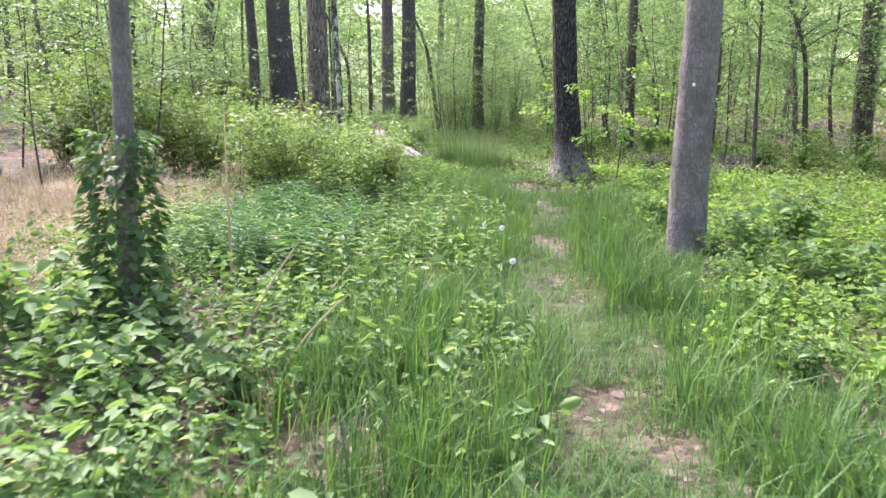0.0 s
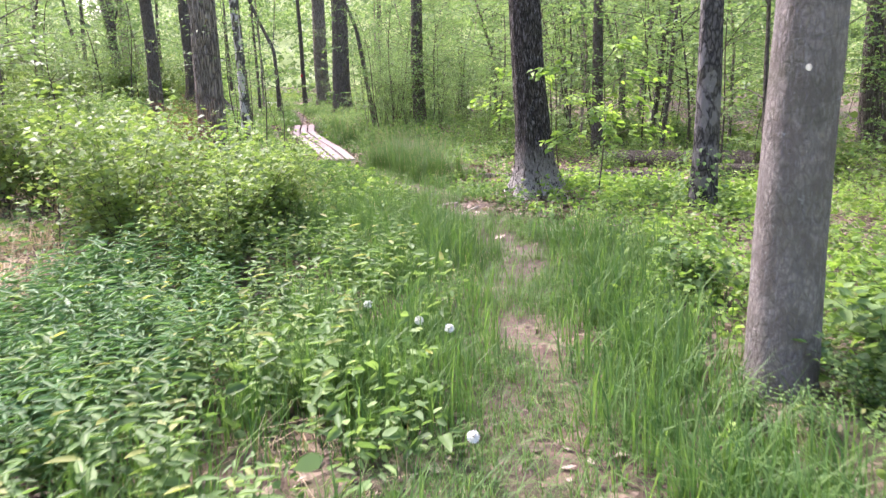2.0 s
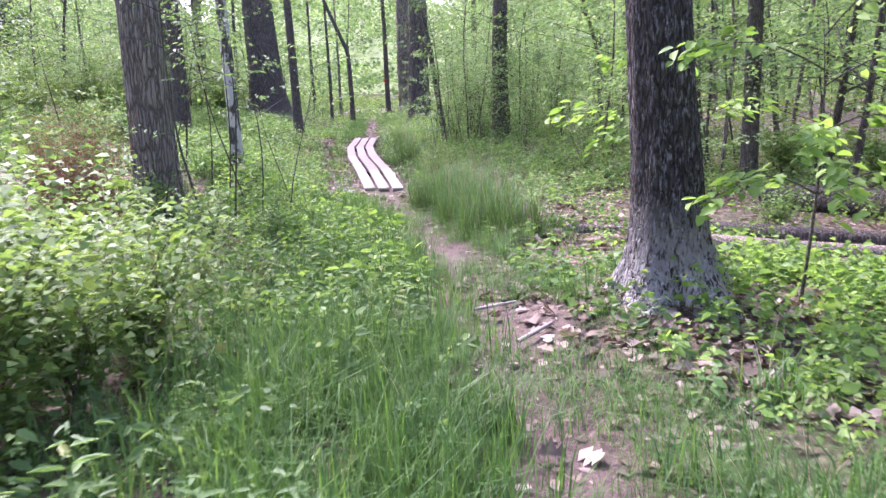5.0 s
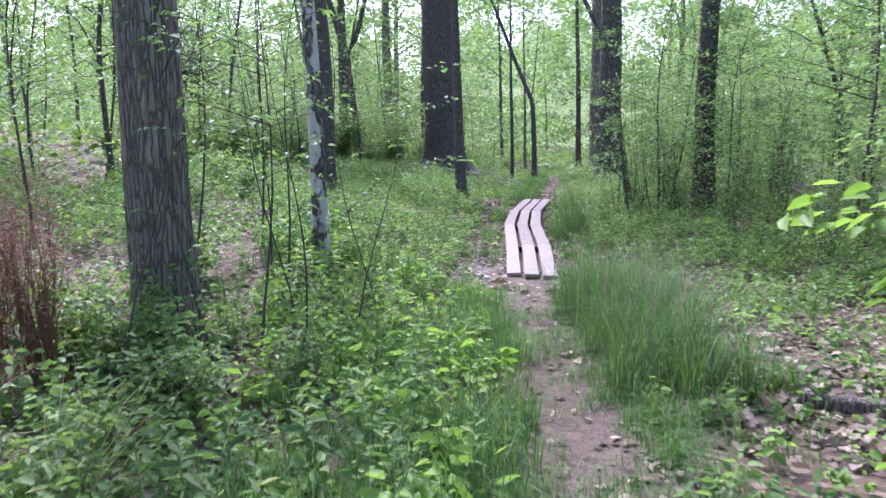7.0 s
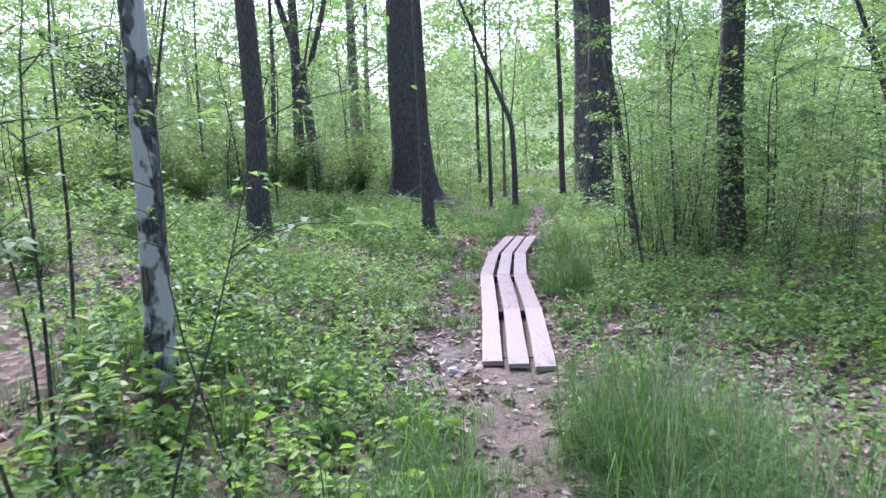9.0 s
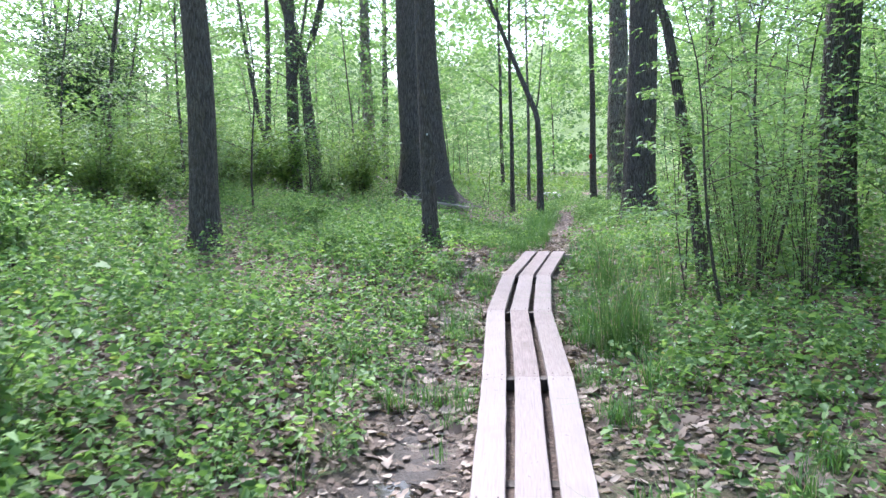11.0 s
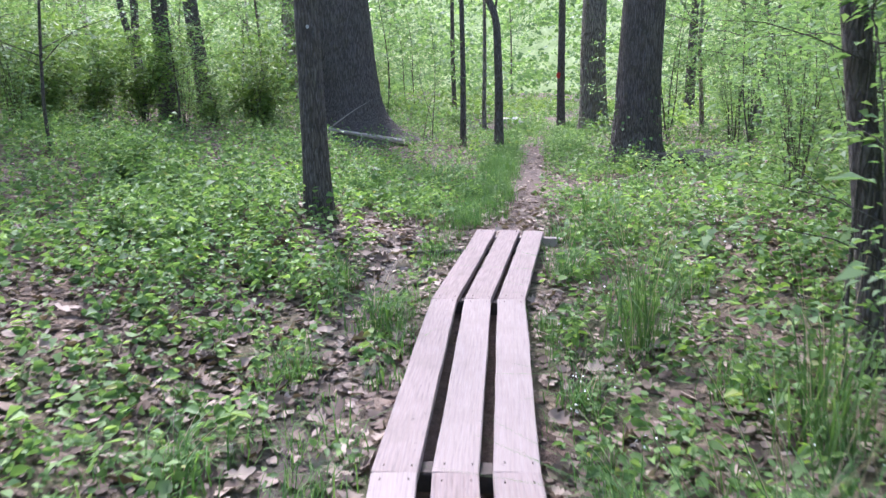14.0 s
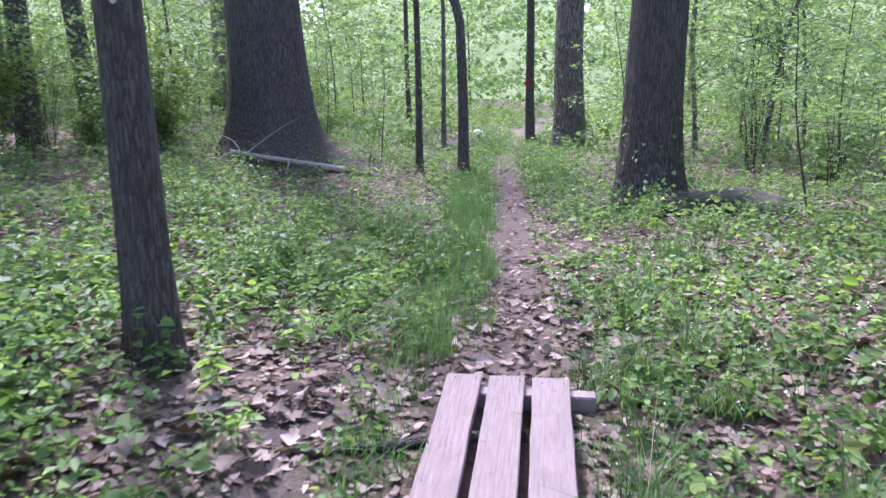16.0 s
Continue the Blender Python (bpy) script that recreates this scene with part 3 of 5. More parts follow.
    if crown_leaves:
        P = np.concatenate(tips)
        mesh_part("crown", quads("crown", *spray(P, crown_leaves, height * 0.045, leaf, rnd), GREEN_TREE), t)
    return t


def vine(t_xy, r, height, n, material, seed, label):
    """Leaves climbing a trunk."""
    rnd = np.random.default_rng(seed)
    a, z = rnd.uniform(0, 2 * np.pi, n), height * rnd.uniform(0, 1, n) ** 1.3
    R = r * 1.05 + rnd.uniform(0, 0.09, n) + 0.16 * rnd.uniform(0, 1, n) * np.exp(-z / 0.5)
    x, y = t_xy
    P = np.stack([x + np.cos(a) * R, y + np.sin(a) * R, gz(x, y) + z], 1)
    D = np.stack([np.cos(a), np.sin(a), rnd.uniform(-1, 0.2, n)], 1)
    N = np.stack([np.cos(a) * 0.6, np.sin(a) * 0.6, np.ones(n)], 1) + rnd.normal(0, 0.3, (n, 3))
    L = rnd.uniform(0.035, 0.08, n)
    t = thing("ivy", Matrix.Identity(4), label, "climbing plant")
    mesh_part("foliage", quads("foliage", *leaves(P, D, N, L, L * 0.8), material), t)
    s = np.linspace(0, 1, 14)
    pts = np.stack([x + np.cos(s * 7) * r * 1.06, y + np.sin(s * 7) * r * 1.06, gz(x, y) + s * height], 1)
    mesh_part("stem", quads("stem", *tube(pts, 0.008 * (1.1 - s), 5), TWIG, True), t)


def blaze(x, y, z, w, h, material, label, r, turn=0.0):
    """A small painted or lichen patch wrapped on a trunk's near side."""
    bm = bmesh.new()
    rows = []
    for i in range(5):
        v = i / 4 - 0.5
        s = w * math.sqrt(max(0.03, 0.27 - v * v))
        rows.append([bm.verts.new((s * u, -math.sqrt(max(r * r - (s * u) ** 2, 0)) - 0.006, v * h)) for u in (-1, -0.5, 0, 0.5, 1)])
    for a, b in zip(rows, rows[1:]):
        for k in range(4):
            bm.faces.new((a[k], a[k + 1], b[k + 1], b[k]))
    bmesh.ops.solidify(bm, geom=bm.faces[:], thickness=0.004)
    t = thing("trail_blaze", pose(x, y, z, 0, 0, turn), label, "trail marking")
    part("paint_patch", bm, material, t)


tree(2.24, 6.85, 0.345, 17, BARK_GREY, "smooth grey-barked tree standing in herbs beside the trail", lean=(0.006, 0.0), flare=1.04, seed=1, ridges=0.012, crown=0.55)
tree(2.2, 13.1, 0.42, 19, BARK_FOOT, "dark furrowed oak with pale flaking bark at its flared foot", lean=(-0.055, 0.0), flare=1.75, seed=2, ridges=0.045, crown=0.5)
tree(-1.98, 4.55, 0.13, 10, BARK_GREY, "slender grey tree with ivy round its foot", lean=(0.05, 0), flare=1.2, seed=3, crown=0.6, crown_leaves=400)
tree(3.93, 11.9, 0.29, 15, BARK_MOTTLED, "mottled grey and dark tree with leafy vine at its foot", lean=(0.01, 0), flare=1.3, seed=4, ridges=0.02)
tree(4.75, 19.5, 0.24, 16, BARK_DARK, "straight dark forest tree among saplings", flare=1.3, seed=5)
tree(1.22, 26.4, 0.38, 20, BARK_DARK, "straight dark-trunked tree with ivy and few low limbs", lean=(0.0, 0), flare=1.3, seed=6)
tree(-0.1, 26.2, 0.15, 10, BARK_DARK, "leaning dark slender tree in a thicket of saplings", lean=(-0.15, 0.03), bend=(3.2, -0.3, 0), flare=1.4, seed=7, crown=0.55, crown_leaves=500)
tree(-7.72, 37.5, 1.28, 26, BARK_OAK, "massive old oak with broad flared foot on a slope", lean=(-0.022, 0), flare=1.75, seed=8, ridges=0.025, crown=0.45)
tree(-4.32, 28.75, 0.24, 15, BARK_DARK, "slim straight dark tree with pale lichen spot beside the walkway", lean=(-0.02, 0), flare=1.35, seed=9, ridges=0.03)
tree(-6.25, 25.55, 0.36, 18, BARK_DARK, "dark straight tree on a herb-covered slope", flare=1.35, seed=10, ridges=0.03)
tree(-2.44, 18.1, 0.165, 12, BARK_BIRCH, "slender tree with mottled black and white bark", lean=(-0.01, 0.0), flare=1.25, seed=11, crown_leaves=500)
tree(-2.55, 15.92, 0.45, 19, BARK_ASH, "thick grey tree with deeply furrowed bark among brush", lean=(-0.012, 0), flare=1.15, seed=12, ridges=0.04)
tree(-4.72, 39.0, 0.2, 11, BARK_DARK, "thin dark tree with a bent trunk beside the trail", lean=(-0.012, 0), bend=(2.9, -0.42, 0.1), flare=1.3, seed=13, crown_leaves=500, fork=(3.0, 0.1, 0, 3.5, 0.35))
tree(-4.5, 48.2, 0.28, 16, BARK_DARK, "thin straight tree carrying a red paint blaze", flare=1.3, seed=14, lean=(-0.01, 0))
tree(-5.68, 39.5, 0.14, 11, BARK_DARK, "thin straight dark sapling-sized tree", flare=1.3, seed=15, crown_leaves=400)
tree(-6.2, 44.0, 0.13, 11, BARK_ASH, "thin grey tree beside the trail", flare=1.3, seed=16, crown_leaves=400)
tree(-1.6, 35.2, 0.72, 22, BARK_OAK, "large dark oak with flared foot beside a mossy rock", lean=(0.012, 0), flare=1.45, seed=17, ridges=0.025)
tree(-3.2, 45.5, 0.78, 23, BARK_ASH, "large grey furrowed tree beyond the trail bend", lean=(-0.005, 0), flare=1.3, seed=18, ridges=0.03)
tree(-10.95, 37.2, 0.36, 12, BARK_DARK, "dark forked tree leaning on the slope", lean=(-0.09, 0), bend=(4.0, -0.25, 0), flare=1.3, seed=19, fork=(3.9, 0.3, 0, 5.5, 0.8), crown_leaves=700)
tree(-12.2, 36.6, 0.19, 11, BARK_DARK, "slender dark twin-stemmed tree on the slope", lean=(0.02, 0), flare=1.3, seed=20, fork=(1.2, -0.16, 0, 7, 0.9), crown_leaves=500)
tree(-14.2, 47.8, 0.58, 20, BARK_ASH, "tall straight grey tree up the slope", flare=1.3, seed=21)
blaze(-4.58, 48.2, gz(-4.5, 48.2) + 1.75, 0.17, 0.2, BLAZE_RED, "red paint blaze on a tree trunk", 0.135)
blaze(-4.37, 28.75, gz(-4.3, 28.75) + 1.75, 0.03, 0.035, BLAZE_WHITE, "pale lichen spot on a dark trunk", 0.118, 33)
blaze(2.17, 6.85, gz(2.1, 6.85) + 1.62, 0.03, 0.03, BLAZE_WHITE, "pale lichen spot on grey bark", 0.178)
vine((-1.96, 4.55), 0.11, 1.3, 1500, GREEN_SEDGE, 31, "dark green ivy climbing the foot of a slender tree")
vine((3.93, 11.9), 0.17, 0.8, 300, GREEN_HERB, 32, "green vine leaves round the foot of a mottled tree")
vine((1.22, 26.4), 0.2, 4.5, 320, GREEN_HERB, 33, "sparse ivy climbing a dark trunk")
vine((-1.6, 35.2), 0.5, 1.2, 260, GREEN_HERB, 34, "low ivy round the foot of a large oak")
vine((-3.2, 45.5), 0.45, 4.0, 420, GREEN_HERB, 35, "ivy climbing a large grey trunk")


def filler_trees():
    """The standing woods beyond the trail, sparser on the slope and thick to the other side."""
    rnd = random.Random(11)
    made = []
    while len(made) < 64:
        a, d = rnd.uniform(0, 2 * math.pi), rnd.uniform(14, 75)
        x, y = -2 + d * math.sin(a) * 0.8, 24 + d * math.cos(a)
        gap = abs(x - float(trail_x(y)))
        if gap < (3.5 if y < 20 else 2.5 + max(0, (y - 35) * 0.06)) or any(math.hypot(x - u, y - v) < 3.0 for u, v in made):
            continue
        if -16 < x < 8 and 0 < y < 44 and gap < 7:
            continue
        made.append((x, y))
        dia = rnd.choice([0.16, 0.2, 0.26, 0.34, 0.45])
        tree(x, y, dia, rnd.uniform(14, 21), rnd.choice([BARK_DARK, BARK_DARK, BARK_ASH, BARK_OAK]), "tall slender forest tree standing in the woods", lean=(rnd.uniform(-0.03, 0.03), 0),
             flare=1.3, seed=200 + len(made), crown=0.3, crown_leaves=1500, leaf=0.28, limbs=9, group="woodland trees", far=True)


filler_trees()


def understorey_trees():
    """Slim crooked trees with level leafy limbs, between the tall trunks."""
    rnd = random.Random(23)
    made = []
    zones = [(26, (4.2, 15), (16, 46)), (24, (5.0, 13), (9, 24)), (22, (-19, -7), (26, 52)), (8, (-12, -6.5), (14, 24))]
    for n, (x0, x1), (y0, y1) in zones:
        k = 0
        while k < n:
            y = rnd.uniform(y0, y1)
            x = float(trail_x(y)) + rnd.uniform(x0, x1)
            if any(math.hypot(x - u, y - v) < 1.6 for u, v in made) or (-10 < x < -5 and 30 < y < 39):
                continue
            k += 1
            made.append((x, y))
            low = [(rnd.uniform(1.3, 3.4), rnd.uniform(0, math.tau), rnd.uniform(1.0, 2.2), rnd.uniform(0.1, 0.5)) for _ in range(4)]
            tree(x, y, rnd.uniform(0.06, 0.14), rnd.uniform(6.5, 10), rnd.choice([BARK_DARK, BARK_DARK, BARK_ASH]), "slim crooked understorey tree with level leafy limbs",
                 lean=(rnd.uniform(-0.14, 0.14), rnd.uniform(-0.08, 0.08)), bend=(rnd.uniform(1.6, 3.2), rnd.uniform(-0.3, 0.3), 0), flare=1.2, seed=500 + len(made),
                 crown=0.2, crown_leaves=1150, leaf=0.105, limbs=9, group="understorey trees", far=True, low=low)


understorey_trees()


# ---- saplings: thin stems with level sprays of young leaves ----
def grown(main, sides, arms):
    """A stem and the branches that grow out of it, as one mesh."""
    V, F = main
    V, F = [V], [np.asarray(F)]
    base, n = main[0], len(main[0])
    for v, f in arms:
        i = int(np.argmin(((base - v[0]) ** 2).sum(1)))
        j = i // sides * sides + (i + 1) % sides
        V.append(v)
        F += [np.asarray(f) + n, np.array([[i, j, n + 1, n]])]
        n += len(v)
    return np.concatenate(V), np.concatenate(F)


def sapling_kind(label, height, seed, leaf=0.07, branches=14, per=26, material=None, thin=1.0, first=0.2):
    rnd = np.random.default_rng(seed)
    tips, arms = [], []
    a0, ln, h = rnd.uniform(0, 2 * np.pi), rnd.uniform(0.06, 0.3), height
    s = np.linspace(0, 1, 9)
    cx = np.cos(a0) * ln * h * s ** 1.7 + 0.02 * np.sin(s * 7 + a0) * h
    cy = np.sin(a0) * ln * h * s ** 1.7 + 0.02 * np.cos(s * 6 + seed) * h
    C = np.stack([cx, cy, h * s - 0.05], 1)
    main = tube(C, 0.0045 * h * thin * (1.05 - s), 5)
    for b in range(branches):
        f = rnd.uniform(first, 1.0)
        o = np.array([np.interp(f, s, C[:, i]) for i in range(3)])
        a, bl = rnd.uniform(0, 2 * np.pi), h * rnd.uniform(0.16, 0.38) * (1.15 - 0.6 * f)
        u = np.linspace(0, 1, 4)
        pts = o + np.stack([np.cos(a) * bl * u, np.sin(a) * bl * u + 0.04 * bl * np.sin(u * 5), bl * (0.5 * u - 0.28 * u ** 2)], 1)
        arms.append(tube(pts, 0.0012 * h * (1.1 - u) + 0.001, 3))
        v = rnd.uniform(0.2, 1.08, per)
        P = np.stack([np.interp(v, u, pts[:, i]) for i in range(3)], 1) + rnd.normal(0, 1, (per, 3)) * [0.05, 0.05, 0.025] * h * 0.35
        side = np.where(rnd.uniform(size=per) < 0.5, 1, -1) * rnd.uniform(0.5, 1.3, per)
        D = np.stack([np.cos(a + side), np.sin(a + side), rnd.uniform(-0.45, 0.15, per)], 1)
        L = leaf * rnd.uniform(0.6, 1.3, per)
        tips.append(leaves(P + D * 0.02, D, rnd.normal(0, 0.28, (per, 3)) + [0, 0, 1], L, L * 0.56, six=False))
    return label, quads("stem", *grown(main, 5, arms), TWIG, True), quads("foliage", *joined(tips), material or GREEN_TREE)


def plant(kind, x, y, turn, scale, name="sapling", category="sapling", group="young trees"):
    label, st, fo = kind
    t = thing(name, Matrix.LocRotScale((x, y, gz(x, y)), Euler((0, 0, turn)), (scale,) * 3), label, category, group)
    mesh_part("stem", st, t)
    mesh_part("foliage", fo, t)
    return t


SPREADING = "young understorey sapling with level sprays of fresh leaves"
KINDS = [sapling_kind(SPREADING, h, 40 + i, leaf=lf, branches=br, per=pr) for i, (h, lf, br, pr) in enumerate(
    [(3.0, 0.072, 18, 34), (4.2, 0.08, 22, 36), (2.2, 0.065, 16, 30), (5.4, 0.09, 24, 42), (3.6, 0.075, 20, 34), (4.8, 0.085, 22, 40)])]
SPARSE = [sapling_kind("thin bare-stemmed sapling with few fresh leaves", h, 50 + i, leaf=0.07, branches=9, per=12, thin=0.8, first=0.35) for i, h in enumerate((2.8, 3.8))]


def scatter_saplings():
    rnd = random.Random(5)
    zones = [  # count, way off the trail, y
        (42, (2.3, 8), (25, 44)), (36, (2.8, 11), (16, 26)), (24, (4.5, 12), (5, 16)), (36, (-14, -4.5), (28, 50)), (18, (-12, -5.5), (12, 26)),
        (16, (-12, -6), (6, 14)), (24, (-18, 18), (46, 62)), (26, (7, 18), (12, 45)), (14, (-26, -10), (22, 55))]
    for n, (x0, x1), (y0, y1) in zones:
        for _ in range(n):
            y = rnd.uniform(y0, y1)
            dx = rnd.uniform(x0, x1)
            if abs(dx) < 1.6 or (22 < y < 32 and 0 < dx < 3.6):
                continue
            plant(rnd.choice(KINDS), float(trail_x(y)) + dx, y, rnd.uniform(0, 6.28), rnd.uniform(0.7, 1.3))


scatter_saplings()
for i, (x, y, s) in enumerate([(0.2, 30.5, 0.75), (0.9, 31.5, 0.85), (0.6, 33.2, 0.8), (1.6, 32.3, 0.9), (1.9, 34.0, 0.9), (0.1, 34.8, 0.8), (-0.3, 25.2, 0.75), (0.05, 24.6, 0.8), (-0.1, 26.9, 0.9), (0.35, 26.1, 1.0), (0.1, 25.7, 0.9), (0.6, 26.6, 1.05), (0.9, 27.6, 1.1), (1.5, 25.4, 0.9)]):
    plant(KINDS[(i * 5) % 6], x, y, i * 1.7, s)
for i, (x, y, s) in enumerate([(-1.5, 16.1, 0.9), (-1.72, 15.9, 0.85), (-1.9, 16.5, 0.95), (-2.2, 17.0, 0.8), (-1.35, 16.7, 0.8), (-2.0, 15.6, 1.0), (-2.45, 17.2, 0.9), (-3.0, 16.9, 1.0), (-1.6, 17.4, 0.8), (-3.2, 18.2, 1.0), (-2.1, 15.0, 0.9),
                               (-1.0, 9.6, 0.36), (-1.7, 9.9, 0.42), (-2.3, 10.2, 0.45), (-1.4, 10.7, 0.4), (-2.9, 10.6, 0.5), (-0.8, 11.0, 0.34), (-2.0, 11.4, 0.5), (-3.3, 11.6, 0.55),
                               (-6.4, 39.5, 0.9), (-6.9, 41, 0.9), (-7.9, 40.3, 0.9), (-6.0, 37.5, 0.8), (0.25, 25.8, 0.9), (0.5, 26.3, 1.0), (-0.3, 26.0, 0.8), (0.75, 25.6, 0.9)]):
    plant(SPARSE[i % 2], x, y, i * 2.1, s, group="thin saplings")


def reaching_sapling(x, y, height, arms, seed, label):
    """A young beech whose few level branches carry broad bright leaves."""
    rnd = np.random.default_rng(seed)
    z0 = gz(x, y)
    t = thing("beech_sapling", Matrix.Translation((x, y, z0)), label, "sapling")
    s = np.linspace(0, 1, 9)
    C = np.stack([0.05 * np.sin(s * 3) * height, 0.03 * np.sin(s * 4) * height, height * s - 0.05], 1)
    mesh_part("stem", quads("stem", *tube(C, 0.012 * (1.1 - s), 6), TWIG, True), t)
    for f, (ex, ey, ez) in arms:
        o = np.array([np.interp(f, s, C[:, i]) for i in range(3)])
        e = np.array([ex - x, ey - y, ez - z0])
        u = np.linspace(0, 1, 7)[:, None]
        pts = o + (e - o) * u + np.array([0, 0, 0.12]) * np.sin(u * np.pi)
        b = mesh_part("branch", quads("branch", *tube(pts, 0.006 * (1.1 - u[:, 0]), 5), TWIG, True), t)
        n = int(22 + 30 * np.linalg.norm(e - o))
        v = rnd.uniform(0.35, 1.05, n)
        P = np.stack([np.interp(v, u[:, 0], pts[:, i]) for i in range(3)], 1) + rnd.normal(0, 0.05, (n, 3))
        a = np.arctan2(e[1] - o[1], e[0] - o[0]) + np.where(rnd.uniform(size=n) < 0.5, 1, -1) * rnd.uniform(0.3, 1.3, n)
        D = np.stack([np.cos(a), np.sin(a), rnd.uniform(-0.6, 0.1, n)], 1)
        L = rnd.uniform(0.06, 0.125, n)
        mesh_part("foliage", quads("foliage", *leaves(P, D, rnd.normal(0, 0.35, (n, 3)) + [0, 0, 1], L, L * 0.6), GREEN_LIME), b)


reaching_sapling(2.75, 15.2, 2.0, [(0.55, (1.6, 14.8, 1.2)), (0.8, (2.05, 15.4, 1.65)), (0.5, (1.85, 14.6, 0.98)), (0.6, (3.3, 14.7, 1.2)), (0.7, (2.9, 16.0, 1.5))], 301, "young beech reaching bright lime-green leaves over the trail")
reaching_sapling(2.95, 12.9, 1.9, [(0.4, (2.25, 12.45, 0.8)), (0.55, (2.7, 12.3, 1.05)), (0.8, (2.1, 12.6, 1.6)), (0.6, (3.5, 12.6, 1.1)), (0.75, (3.7, 12.8, 1.5)), (0.9, (3.3, 12.5, 1.9)), (0.4, (3.9, 12.9, 0.8)), (0.5, (3.3, 13.6, 1.0)), (0.45, (2.9, 12.2, 0.75))], 302, "young beech with bright leaves beside the dark oak")


# ---- shrubs ----
def shrub_kind(label, height, spread, canes, per, leaf, material, seed, aspect=0.6, bare=0.2, wood=None, six=False):
    rnd = np.random.default_rng(seed)
    arms, fol = [], []
    for c in range(canes):
        a, h, r = rnd.uniform(0, 2 * np.pi), height * rnd.uniform(0.55, 1.12), spread * rnd.uniform(0.15, 1.0)
        s = np.linspace(0, 1, 6)
        C = np.stack([np.cos(a) * (0.05 + r * s ** 1.4) + 0.04 * np.sin(s * 7 + c), np.sin(a) * (0.05 + r * s ** 1.4) + 0.04 * np.cos(s * 6 + c), h * (1.25 * s - 0.3 * s ** 2.5) - 0.04], 1)
        arms.append(tube(C, 0.005 * (1.15 - s), 3))
        v = rnd.uniform(bare, 1.0, per)
        P = np.stack([np.interp(v, s, C[:, i]) for i in range(3)], 1) + rnd.normal(0, 0.075 * height, (per, 3))
        b = rnd.uniform(0, 2 * np.pi, per)
        D = np.stack([np.cos(b), np.sin(b), rnd.uniform(-0.5, 0.5, per)], 1)
        L = leaf * rnd.uniform(0.6, 1.3, per)
        fol.append(leaves(P, D, rnd.normal(0, 0.4, (per, 3)) + [0, 0, 1], L, L * aspect, six=six))
    return label, quads("stem", *grown(arms[0], 3, arms[1:]), wood or TWIG, True), quads("foliage", *joined(fol), material)


ROSE = [shrub_kind("arching wild rose bush with small fresh leaves", 1.3, 0.85, 22, 80, 0.075, GREEN_BUSH, 60 + i, 0.62) for i in range(3)]
BRAMBLE = [shrub_kind("low bramble with broad bright leaves", 0.7, 0.6, 13, 28, 0.1, GREEN_HERB, 70 + i, 0.7, six=True) for i in range(2)]
LOWBUSH = [shrub_kind("small leafy woodland bush", 0.8, 0.6, 14, 55, 0.07, GREEN_HERB, 80 + i) for i in range(3)]
DEADBUSH = shrub_kind("dead russet-brown twiggy brush", 1.6, 0.4, 60, 26, 0.05, RUSSET, 90, 0.22, 0.35, RUSSET)
DRYTWIGS = shrub_kind("tangle of dry twigs with few faded leaves", 0.9, 0.7, 22, 16, 0.05, GREEN_BUSH, 91, 0.5, 0.3, STRAW)
THICKET = [shrub_kind("tall leafy thicket of thin upright shoots", 2.6, 0.9, 15, 85, 0.066, GREEN_TREE, 97 + i, 0.56, 0.12) for i in range(2)]
CEDAR = [shrub_kind("dense dark evergreen bush on the slope", 3.6, 1.4, 50, 150, 0.12, GREEN_DARK, 95, 0.5, 0.1)]


